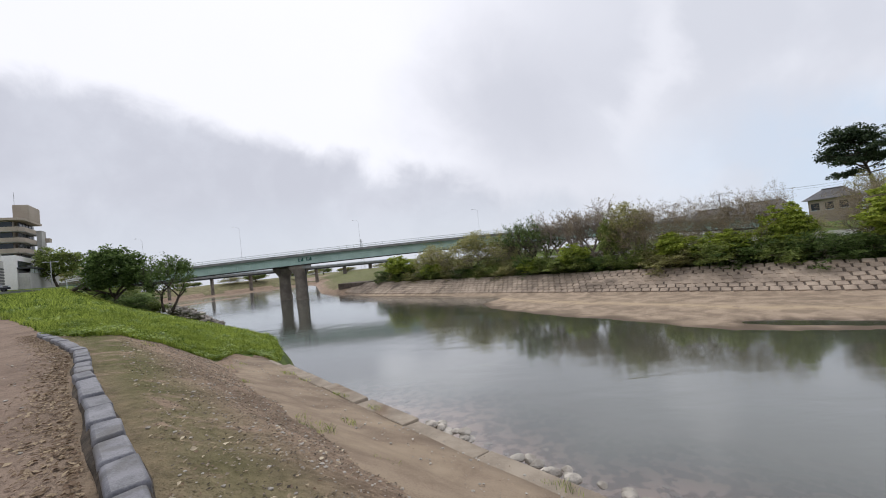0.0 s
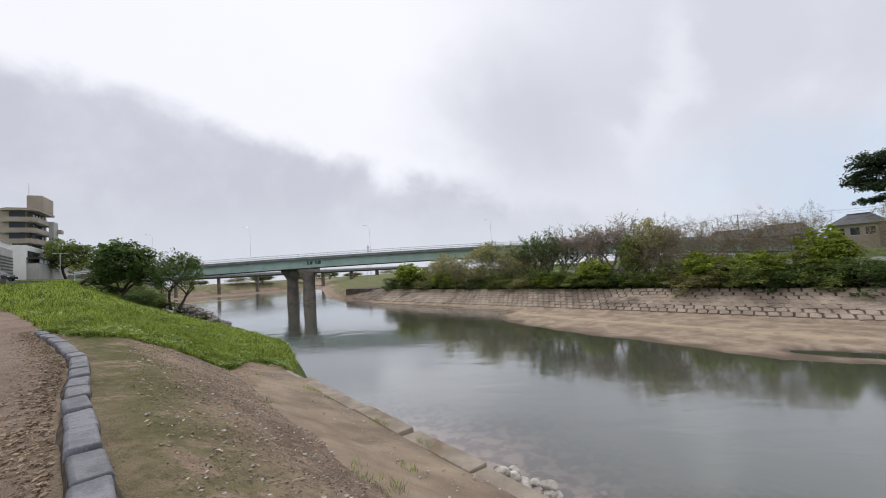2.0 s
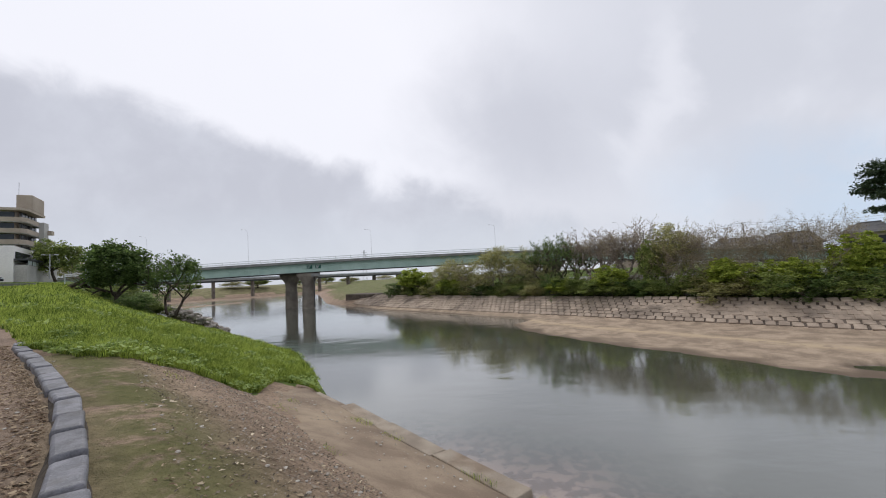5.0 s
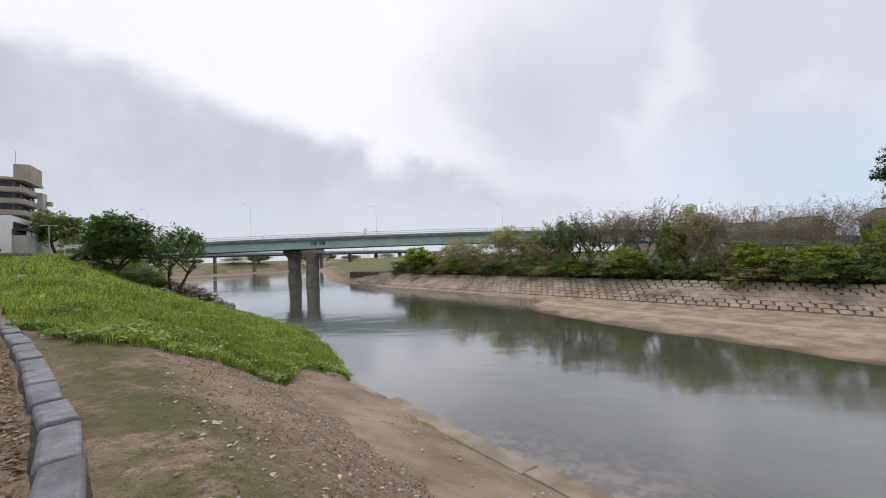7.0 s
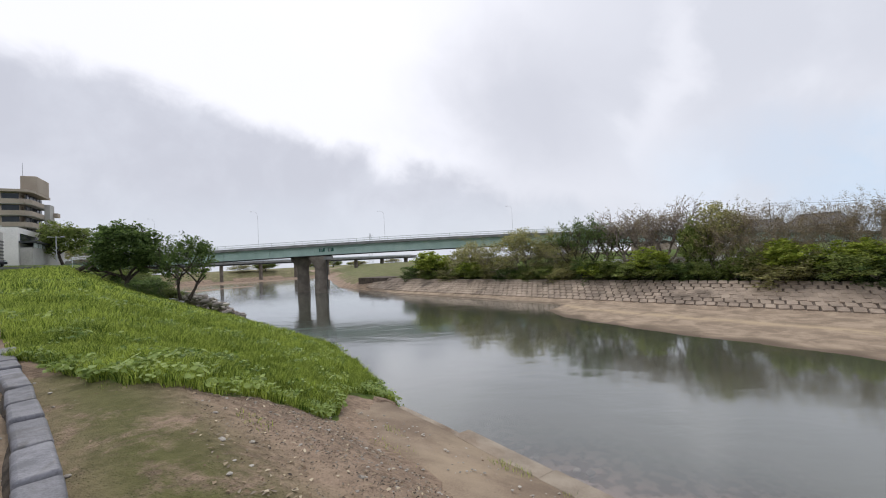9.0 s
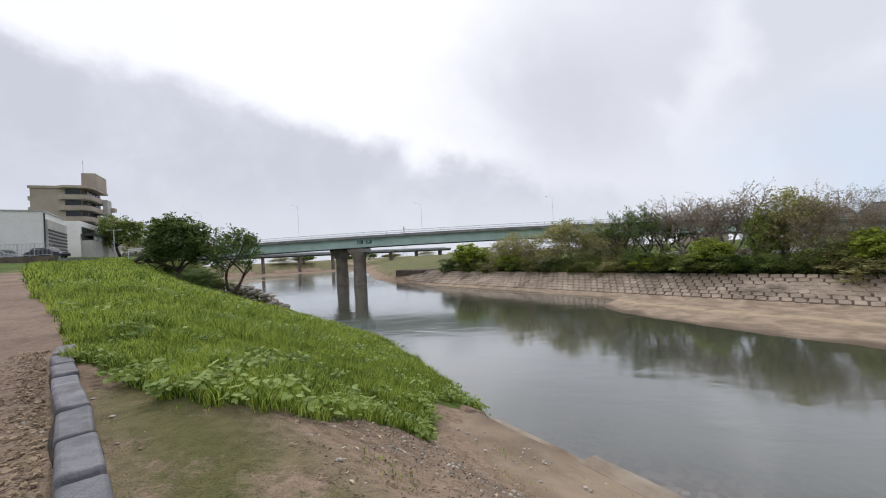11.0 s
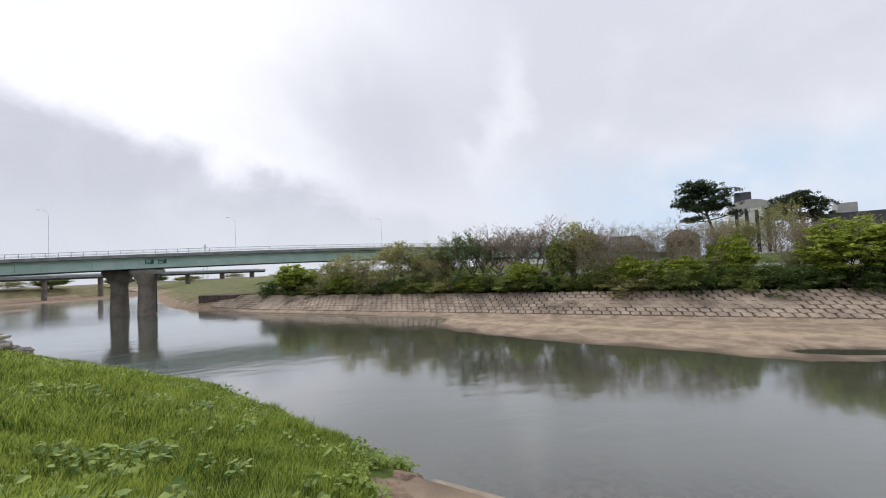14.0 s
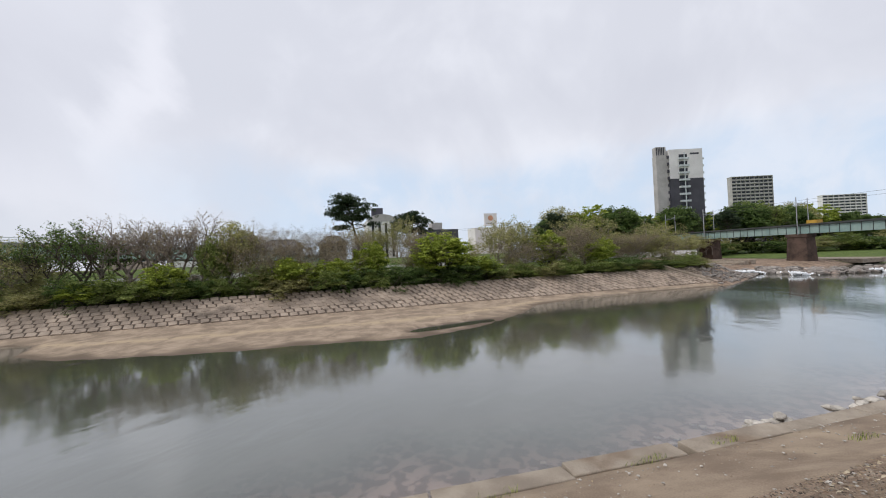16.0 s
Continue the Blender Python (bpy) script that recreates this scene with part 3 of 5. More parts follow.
def street_lamp(x, y, z, h, m=None):
    root = thing("street_lamp", BRIDGE_AT @ Matrix.Translation((x, y, z)), "slim grey street lamp on the bridge parapet", "street lamp", "lamps on the bridge")
    pts = [(0, 0, 0), (0, 0, h * 0.7), (0, -0.1, h * 0.93), (-0.5, -0.3, h * 0.99), (-1.4, -0.5, h)]
    part("pole", Geo().tube(pts, [0.035, 0.028, 0.022, 0.02, 0.018], 5), METAL, root)
    part("lamp_head", Geo().box(-1.8, -0.56, h - 0.06, -1.35, -0.42, h + 0.05), METAL, root, bevel=0.03)


for lx, lh in ((-58.7, 11.0), (-23.0, 9.0), (13.0, 8.6), (49.0, 8.4), (-88.0, 11.0)):
    street_lamp(lx, 123.3, soffit(lx) + 2.75, lh)


def build_far_bridge():
    """A second, low bridge further upstream."""
    root = thing("girder_bridge", here(290, 10, 0, 90), "distant low grey girder bridge across the flats", "bridge")
    part("deck", Geo().box(-190, -4, 11.5, 120, 4, 12.7), SLAB, root)
    part("beam", Geo().box(-190, -3.4, 10.6, 120, 3.4, 11.45), DARKSTEEL, root)
    for k in range(12):
        x = -181.3 + 22.8 * k
        part("pier", Geo().prism([(x + 0.9 * math.cos(a), 2.6 * math.sin(a)) for a in (2 * math.pi * j / 10 for j in range(10))], -0.8, 10.6), PIER, root)
    part("rail", Geo().box(-190, -3.95, 12.7, 120, -3.85, 13.5), RAILPAINT, root)


build_far_bridge()

# ---- railway bridge past the weir ----


def build_rail_bridge():
    root = thing("railway_bridge", here(-110, 0, 0), "old railway bridge with faded green plate girders on brick piers", "bridge")
    for y in (-240, -206, -172, -138, -109, -81.2, -56, -30):
        nxt = {-240: -206, -206: -172, -172: -138, -138: -109, -109: -81.2, -81.2: -56, -56: -30, -30: -4}[y]
        for x in (-1.6, 1.4):
            gi = part("girder", Geo().box(x, y + 0.15, 8.8, x + 0.2, nxt - 0.15, 10.95), RAILGREEN, root)
            part("flange", Geo().box(x - 0.12, y + 0.15, 10.95, x + 0.32, nxt - 0.15, 11.02), DARKSTEEL, gi)
            for k in range(int((nxt - y) / 2.2)):
                part("stiffener", Geo().box(x + 0.2, y + 1 + 2.2 * k, 8.85, x + 0.3, y + 1.1 + 2.2 * k, 10.93), DARKSTEEL, gi)
    part("track_deck", Geo().box(-2.1, -240, 11.03, 2.1, -4, 11.5), DARKSTEEL, root, "dark sleepers and track")
    for y in (-206, -172, -138, -109, -81.2, -56, -30):
        w = 2.5
        g = Geo()
        for z, k in ((-0.8, 1.12), (1.4, 1.08), (7.7, 0.95), (7.9, 1.06), (8.78, 1.06)):
            g.v += [(-1.9 * k, y - w * k, z), (1.9 * k, y - w * k, z), (1.9 * k, y + w * k, z), (-1.9 * k, y + w * k, z)]
        g.f = [(4 * i + j, 4 * i + (j + 1) % 4, 4 * i + 4 + (j + 1) % 4, 4 * i + 4 + j) for i in range(4) for j in range(4)] + [(16, 17, 18, 19)]
        part("pier", g, BRICKPIER, root, "rust-stained brick pier", bevel=0.1)
    # arched niche in the bank pier
    arch = [(-1.0 + 0.0, 0.0)] + [(-1.0 * math.cos(a), 2.0 + 1.0 * math.sin(a)) for a in (math.pi * k / 8 for k in range(9))] + [(1.0, 0.0)]
    g = Geo()
    for s, z0 in ((1.35, 0), (1.0, 0)):
        g.v += [(2.12, -107.6 + a * s, 3.3 + b * (1.15 if s > 1 else 1)) for a, b in arch]
    n = len(arch)
    g.f = [(k, k + 1, n + k + 1, n + k) for k in range(n - 1)]
    part("arch_surround", g, PIER, root)
    for y in (-80.5, -109, -125, -140):
        mast = part("mast", Geo().tube([(2.25, y, 8.6), (2.25, y, 19.0)], 0.13, 6), METAL, root, "grey catenary mast")
        part("mast", Geo().tube([(-2.25, y, 8.6), (-2.25, y, 18.8)], 0.11, 6), METAL, root)
        part("cross_arm", Geo().box(-2.3, y - 0.06, 17.2, 2.3, y + 0.06, 17.3), METAL, mast)
        part("stay", Geo().tube([(2.2, y, 16.5), (-2.2, y, 17.9)], 0.05, 5), METAL, mast)
    part("wire", Geo().tube([(0, -240, 17.4), (0, -109, 17.2), (0, -4, 17.4)], 0.035, 4), DARKSTEEL, root)
    part("wire", Geo().tube([(1.2, -240, 18.3), (1.2, -109, 18.0), (1.2, -4, 18.3)], 0.035, 4), DARKSTEEL, root)
    part("access_hut", Geo().box(-1.2, -78.9, 11.52, 1.2, -76.5, 12.4), simple("yellow_panel", (0.5, 0.30, 0.05)), root, "yellow maintenance cabinet")


build_rail_bridge()


def rock_mesh(name, seed, mat, flat=0.7):
    rnd = random.Random(seed)
    bm = bmesh.new()
    bmesh.ops.create_icosphere(bm, subdivisions=2, radius=0.5)
    cuts = [Vector((rnd.gauss(0, 1), rnd.gauss(0, 1), rnd.gauss(0, 1))).normalized() for _ in range(9)]
    for v in bm.verts:
        p = v.co.copy()
        for c in cuts:
            d = p.dot(c)
            if d > 0.34:
                p -= c * (d - 0.34) * 0.85
        v.co = Vector((p.x * 1.25, p.y, p.z * flat))
    me = bpy.data.meshes.new(name)
    bm.to_mesh(me)
    bm.free()
    me.materials.append(mat)
    return me


ROCKS = [rock_mesh("rock", k, RIPRAP, 0.6 + 0.08 * (k % 4)) for k in range(6)]
PEBBLES = [rock_mesh("stone", 20 + k, STONE, 0.5) for k in range(4)]


def scatter_rocks(label, group, spots, singles=110):
    """The first ones are things of their own, the others lie in one heap."""
    V, F = [], []
    for k, (u, v, z, s) in enumerate(spots):
        m = here(u, v, z, random.uniform(0, 360), (s, s * random.uniform(0.75, 1.1), s))
        if k < singles:
            ob = new("rock", ROCKS[k % 6])
            ob.matrix_world = m
            tagged(ob, label, "rock", group)
            continue
        o = len(V)
        V += [tuple(m @ q.co) for q in ROCKS[k % 6].vertices]
        F += [tuple(i + o for i in p.vertices) for p in ROCKS[k % 6].polygons]
    if V:
        me = bpy.data.meshes.new("rubble")
        me.from_pydata(V, [], F)
        me.materials.append(RIPRAP)
        tagged(new("rubble", me), "heap of " + label, "rubble", "", "stuff")


rr = random.Random(7)
weir = []
for k in range(520):
    f, d = rr.random(), rr.random()
    u = np.interp(f, [0, 0.3, 0.55, 1], [-75, -76, -91, -128])
    v = np.interp(f, [0, 0.3, 0.55, 1], [73, 58.6, 55.4, 40])
    weir.append((u - d * 9.0 + rr.uniform(-0.8, 0.8), v + rr.uniform(-0.8, 0.8), 0.1 + d * 0.9, rr.uniform(0.7, 1.8)))
for k in range(330):
    u, d = rr.uniform(-79, -47.5), rr.random() ** 1.3
    v = 55.2 + d * 8.5 + float(far_shift(np.array([u]))[0])
    weir.append((u, v, max(0.1, height(u, v) + 0.05), rr.uniform(0.4, 1.2)))
scatter_rocks("rough grey-brown boulder on the weir", "boulders of the weir", weir)
spit = []
for k in range(560):
    u, w = rr.gauss(86, 6.0), rr.random()
    v = 11.6 + w * (1.4 + 5.8 * math.exp(-((u - 84) / 6.5) ** 2))
    base = max(-0.2, height(u, v))
    spit.append((u, v, base + 0.05 + rr.random() ** 0.6 * max(0.0, 4.3 - 0.62 * (v - 11.6) - base), rr.uniform(0.5, 1.15)))
scatter_rocks("brown broken stone at the water's edge", "rubble on the spit", spit)

# white water where the weir spills
for wu, wv in ((-74.2, 71.4), (-74.6, 68.6), (-74.8, 59.8), (-90.0, 55.4), (-103, 50.0)):
    g = Geo()
    fr = random.Random(int(wu * 10))
    for k in range(110):
        x, y = abs(fr.gauss(0, 1.3)), fr.gauss(0, 0.95)
        s = fr.uniform(0.10, 0.34)
        h = max(0.03, 0.95 - 0.42 * x) * fr.uniform(0.7, 1.0)
        g.add([(1.2 - x - s, y - s * 0.8, h * 0.75 + 0.1), (1.2 - x + s, y - s * 0.6, max(0.03, h - 0.25)), (1.2 - x + s * 0.8, y + s, max(0.04, h - 0.2)), (1.2 - x - s, y + s * 0.8, h * 0.75 + 0.16), (1.2 - x, y, h + 0.12)],
              [(0, 1, 4), (1, 2, 4), (2, 3, 4), (3, 0, 4)])
    solid("white_water", g, FOAM, "white water foaming between the weir's boulders", "rapids", kind="stuff", m=here(wu, wv, 0, 0))

# concrete sill and steps behind the weir
g = Geo()
for k in range(5):
    g.box(-82 - 2.2 * k, -116, 0.4, -80 - 2.2 * k, -80, 1.3 + 0.3 * k)
solid("pavement_steps", g, CONCRETE, "low concrete steps beside the weir", "steps", m=here(0, 0, 0))
solid("pavement_sill", Geo().box(-130, -102, 0.3, -118, -72, 1.5), CONCRETE, "concrete sill below the railway pier", "sill", m=here(0, 0, 0), bevel=0.15)

# ramp at the end of the revetment
r = thing("slope_ramp", here(-48, 59.0, 0), "pale concrete edge strip down the revetment", "ramp")
part("strip", Geo().add([(0.7, 2.6, 0.35), (0.1, 2.6, 0.35), (5.2, -2.8, 3.0), (5.8, -2.8, 3.0), (0.7, 2.6, 0.85), (0.1, 2.6, 0.85), (5.2, -2.8, 3.6), (5.8, -2.8, 3.6)],
                       [(0, 1, 2, 3), (4, 7, 6, 5), (0, 4, 5, 1), (2, 6, 7, 3), (1, 5, 6, 2), (0, 3, 7, 4)]), WOODPALE, r)

# dark outlet wall upstream of the revetment
solid("wall_outlet", Geo().box(112, -70, -0.6, 128, -62.5, 3.2), JOINT, "dark wet abutment wall below the far bank", "wall", m=here(0, 0, 0), bevel=0.1)

# ---- buildings ----


def window_row(parent, x0, x1, y, z0, z1, n, mat=WINDOW, gap=0.3):
    w = (x1 - x0) / n
    for k in range(n):
        part("window", Geo().box(x0 + w * k + gap * w / 2, y - 0.05, z0, x0 + w * (k + 1) - gap * w / 2, y + 0.05, z1), mat, parent)


def build_flats():
    """Beige apartment block with wrap-round balconies."""
    c, ang = Vector((-122.5, 120.9, 0)), 30.0
    root = thing("apartment_block", pose(c.x, c.y, 5.6, 0, 0, ang), "beige eight-storey apartment block with wrap-round balconies", "building")
    # local x runs to the left wall's far end at -x, depth along +y
    H, n = 26.6, 8
    part("body", Geo().box(-12.4, 0.6, 0, -1.2, 14, H), BEIGE, root)
    part("core", Geo().box(-3.2, 4, 0, -0.2, 14, H - 0.2), GREYWALL, root)
    for k in range(n):
        z = 3.2 * k + 1.0
        bal = part("balcony", Geo().prism([(-6.5, 0.5), (-4.6, -1.1), (0.4, -1.1), (1.4, 0.6), (1.4, 14), (0, 14), (-1.1, 1.0), (-6.5, 1.0)], z, z + 1.25), BEIGE, root)
        part("soffit", Geo().prism([(-6.4, 0.5), (-4.6, -1.0), (0.3, -1.0), (1.3, 0.6), (1.3, 13.9), (0, 13.9), (-1.1, 1.0)], z - 0.16, z - 0.01), GREYWALL, bal)
        part("recess", Geo().box(-4.6, 0.3, z + 1.26, -1.2, 0.59, z + 2.9), WINDOW, root)
        for j in range(5):
            part("window", Geo().box(-0.14, 1.8 + 2.4 * j, z + 1.3, 0.05, 3.4 + 2.4 * j, z + 2.9), WINDOW, root)
        part("rear_balcony", Geo().box(-13.8, 3, z, -12.4, 6, z + 1.2), GREYWALL, root)
    part("eave", Geo().prism([(-12.8, 0.3), (-6.6, 0.3), (-4.7, -1.3), (0.5, -1.3), (1.7, 0.6), (1.7, 14.3), (-12.8, 14.3)], H, H + 0.7), BEIGE, root)
    part("roof_room", Geo().box(-2.0, 4, H + 0.7, 1.6, 13.8, H + 5.4), BEIGE, root, bevel=0.25)
    part("stair_tower", Geo().box(1.4, 10, 0, 2.6, 14, H - 2.0), GREYWALL, root)
    for k in range(7):
        part("landing", Geo().box(1.42, 13, 3.2 * k + 2, 3.6, 15.5, 3.2 * k + 3.2), BEIGE, root)
    part("antenna", Geo().tube([(-2.0, 6, H + 5.6), (-2.0, 6, H + 9.5)], 0.06, 5), METAL, root)


build_flats()


def build_white_hall():
    root = thing("warehouse", pose(-66.4, 61.6, 8.6, 0, 0, 38), "large white-rendered hall with a grey louvred side", "building")
    part("body", Geo().box(-30, 0, 0, 0, 12, 7.4), WHITEWALL, root)
    part("coping", Geo().box(-30.1, -0.1, 7.4, 0.1, 12.1, 7.6), GREYWALL, root)
    part("louvre_wall", Geo().box(0.02, 0.6, 0.5, 0.3, 11.5, 6.4), GREYWALL, root)
    for k in range(9):
        part("louvre", Geo().box(0.3, 0.9, 0.9 + 0.5 * k, 0.42, 11.2, 1.1 + 0.5 * k), DARKWALL, root)
    part("downpipe", Geo().tube([(0.15, -0.12, 0), (0.15, -0.12, 7.2)], 0.09, 6), DARKSTEEL, root)
    b = thing("annex", pose(-77.5, 77.0, 9.0, 0, 0, 34), "white two-storey annex with balcony screens", "building")
    part("body", Geo().box(-9, 0, 0, 0, 14, 7.6), WHITEWALL, b)
    part("side_wall", Geo().box(0.02, 0.5, 0, 1.6, 24, 4.2), GREYWALL, b)
    part("canopy", Geo().box(0, 0.2, 5.0, 2.2, 24, 5.3), DARKSTEEL, b)
    for k in range(8):
        part("screen", Geo().box(1.62, 1.0 + 2.9 * k, 4.25, 1.7, 3.2 + 2.9 * k, 4.98), RAILPAINT, b)
    part("window", Geo().box(-0.1, 1.0, 5.4, 0.12, 12, 6.6), WINDOW, b)


build_white_hall()


def build_fence():
    wall = solid("wall_low", Geo().box(-12, -0.2, -1.4, 4.5, 0.2, 0.3), JOINT, "low dark retaining wall under the car park fence", "wall", m=pose(-61.5, 54.5, 9.35, 0, 0, 6))
    root = thing("fence", pose(-61.5, 54.5, 9.65, 0, 0, 6), "grey mesh fence along the car park", "fence")
    for k in range(9):
        x = -12 + 2.0 * k
        part("post", Geo().tube([(x, 0, 0), (x, 0, 1.55)], 0.035, 6), METAL, root)
    for z in (0.12, 0.8, 1.5):
        part("rail", Geo().tube([(-12, 0, z), (4, 0, z)], 0.022, 5), METAL, root)
    for k in range(106):
        x = -11.95 + 0.15 * k
        part("wire", Geo().box(x - 0.006, -0.006, 0.12, x + 0.006, 0.006, 1.5), METAL, root)
    g2 = thing("fence", pose(-52.5, 63.0, 9.3, 0, 0, 118), "grey mesh fence climbing beside the annex", "fence")
    for k in range(10):
        part("post", Geo().tube([(2.4 * k, 0, 0.04 * k), (2.4 * k, 0, 1.7 + 0.04 * k)], 0.04, 6), METAL, g2)
    for z in (0.1, 0.9, 1.65):
        part("rail", Geo().tube([(0, 0, z), (21.6, 0, z + 0.36)], 0.025, 5), METAL, g2)
    for k in range(60):
        x = 0.35 * k
        part("wire", Geo().box(x - 0.012, -0.01, 0.1 + x * 0.017, x + 0.012, 0.01, 1.65 + x * 0.017), METAL, g2)


build_fence()


def build_car(x, y, z, turn, paint, label):
    root = thing("car", pose(x, y, z, 0, 0, turn), label, "car", "cars in the car park")
    prof = [(-2.1, 0.35), (-2.12, 0.75), (-1.95, 0.95), (-1.55, 1.0), (-1.15, 1.42), (0.45, 1.47), (1.15, 1.0), (1.95, 0.86), (2.1, 0.6), (2.1, 0.35)]
    g = Geo()
    for yy, s in ((-0.82, 1.0), (-0.7, 1.0), (0.7, 1.0), (0.82, 1.0)):
        inset = 0.0 if abs(yy) < 0.8 else 0.06
        g.v += [(px * (1 - inset * 0.3), yy, 0.35 + (pz - 0.35) * (1 - inset)) for px, pz in prof]
    n = len(prof)
    g.f = [(i * n + k, i * n + (k + 1) % n, (i + 1) * n + (k + 1) % n, (i + 1) * n + k) for i in range(3) for k in range(n)] + [tuple(range(n)), tuple(range(4 * n - 1, 3 * n - 1, -1))]
    body = part("body", g, paint, root, smooth=False)
    for sy in (-0.835, 0.835):
        part("side_window", Geo().add([(-1.35, sy, 1.02), (0.95, sy, 1.02), (0.4, sy * 0.96, 1.38), (-1.05, sy * 0.96, 1.36)], [(0, 1, 2, 3)]), WINDOW, body)
    part("windscreen", Geo().add([(0.5, -0.68, 1.44), (0.5, 0.68, 1.44), (1.14, 0.7, 1.03), (1.14, -0.7, 1.03)], [(0, 1, 2, 3)]), WINDOW, body)
    for wx in (-1.3, 1.3):
        for wy in (-0.78, 0.78):
            wheel = part("wheel", Geo().tube([(wx, wy - 0.1, 0.31), (wx, wy + 0.1, 0.31)], 0.31, 14), RUBBER, root)
            part("rim", Geo().tube([(wx, wy - 0.11, 0.31), (wx, wy + 0.11, 0.31)], 0.19, 10), METAL, wheel)
    for wy in (-0.6, 0.6):
        part("headlight", Geo().box(2.02, wy - 0.16, 0.66, 2.11, wy + 0.16, 0.8), RAILPAINT, body)


def path_lamp(x, y, z, h):
    root = thing("street_lamp", pose(x, y, z, 0, 0, 30), "short grey path lamp with two heads beside the annex", "street lamp")
    part("pole", Geo().tube([(0, 0, -0.3), (0, 0, h)], 0.09, 6), METAL, root)
    part("cross_arm", Geo().tube([(-0.9, 0, h - 0.15), (0.9, 0, h - 0.15)], 0.05, 5), METAL, root)
    for sx in (-1, 1):
        part("lamp_head", Geo().box(sx * 0.9 - 0.3, -0.12, h - 0.2, sx * 0.9 + 0.3, 0.12, h - 0.02), METAL, root, bevel=0.04)


path_lamp(-75.3, 81.3, 10.89, 4.3)
build_car(-66.5, 56.8, 9.3, 8, CARPAINT, "silver hatchback parked behind the fence")
build_car(-61.0, 57.4, 9.3, 8, CARDARK, "dark car parked behind the fence")
build_car(-72.0, 56.2, 9.3, 8, CARDARK, "dark car parked behind the fence")
solid("pavement_car_park", Geo().box(-25, -0.2, -0.6, 4.5, 6, -0.3), SLAB, "grey asphalt car park behind the fence", "pavement", m=pose(-61.5, 54.9, 9.6, 0, 0, 6))


def guard_rail(x, y, z, turn, length, climb, label):
    root = thing("guard_rail", pose(x, y, z, 0, 0, turn), label, "guard rail")
    for k in range(int(length / 2) + 1):
        part("post", Geo().box(2 * k - 0.05, -0.05, climb * 2 * k - 0.6, 2 * k + 0.05, 0.05, 0.75 + climb * 2 * k), RAILPAINT, root)
    m = Matrix.Rotation(-math.atan(climb), 4, "Y")
    for z0 in (0.42, 0.68):
        part("rail", Geo().box(0, -0.09, z0, length, -0.05, z0 + 0.16, m), WHITEWALL, root)


guard_rail(-58.2, 66.0, 9.7, 32, 12, 0.06, "white guard rail beside the ramp road")
guard_rail(-53.0, 68.0, 9.2, 30, 8, 0.02, "white guard rail beside the ramp road")


def utility_pole(u, v, z, h, turn=0, arms=2):
    root = thing("utility_pole", here(u, v, z, turn), "grey concrete utility pole with cross-arms", "utility pole", "poles along the far road")
    part("pole", Geo().tube([(0, 0, 0), (0, 0, h)], [0.17, 0.1], 8), PIER, root)
    for k in range(arms):
        arm = part("cross_arm", Geo().box(-0.9, -0.06, h - 0.5 - 0.7 * k, 0.9, 0.06, h - 0.4 - 0.7 * k), METAL, root)
        for x in (-0.8, 0.0, 0.8):
            part("insulator", Geo().tube([(x, 0, h - 0.4 - 0.7 * k), (x, 0, h - 0.18 - 0.7 * k)], 0.06, 6), RAILPAINT, arm)
    part("transformer", Geo().tube([(0.35, 0, h - 3.0), (0.35, 0, h - 2.2)], 0.25, 8), METAL, root)


POLES = ((45.5, 172, 7, 14.0), (88, 172, 7, 13.0), (-61, 155, 7, 12.0), (2, 172, 7, 12.0), (-112, 140, 7, 12.0))
for p in POLES:
    utility_pole(*p)
for a, b in ((1, 0), (0, 3), (3, 2), (2, 4)):
    for dz, du in ((-0.2, -0.8), (-0.2, 0.8), (-0.9, 0.0)):
        pa, pb = W(POLES[a][0] + du, POLES[a][1], POLES[a][2] + POLES[a][3] + dz), W(POLES[b][0] + du, POLES[b][1], POLES[b][2] + POLES[b][3] + dz)
        pts = [pa.lerp(pb, k / 10) - Vector((0, 0, 1.1 * math.sin(math.pi * k / 10))) for k in range(11)]
        solid("cable", Geo().tube(pts, 0.02, 4), DARKSTEEL, "thin black overhead cable", "cable", kind="structure")


def house(u, v, z, turn, w, d, h, walls, label):
    root = thing("house", here(u, v, z, turn), label, "house")
    part("wall", Geo().box(-w / 2, -d / 2, 0, w / 2, d / 2, h), walls, root)
    e, rise = 1.1, d * 0.3
    g = Geo().add([(-w / 2 - e, -d / 2 - e, h), (w / 2 + e, -d / 2 - e, h), (w / 2 + e, d / 2 + e, h), (-w / 2 - e, d / 2 + e, h),
                   (-w / 2 + d * 0.22, 0, h + rise), (w / 2 - d * 0.22, 0, h + rise)], [(3, 2, 1, 0), (0, 1, 5, 4), (1, 2, 5), (2, 3, 4, 5), (3, 0, 4)])
    roof = part("roof", g, ROOFTILE, root, "grey tiled hipped roof")
    part("ridge", Geo().box(-w / 2 + d * 0.22, -0.18, h + rise - 0.05, w / 2 - d * 0.22, 0.18, h + rise + 0.25), ROOFTILE, roof)
    for s in (-1, 1):
        for k in range(3):
            x = -w / 2 + w * (k + 0.5) / 3
            win = part("window", Geo().box(x - w / 10, s * d / 2 - 0.06, h * 0.55, x + w / 10, s * d / 2 + 0.06, h * 0.85), WINDOW, root)
            part("sill", Geo().box(x - w / 9, s * d / 2 - 0.12, h * 0.53, x + w / 9, s * d / 2 + 0.12, h * 0.55), RAILPAINT, win)


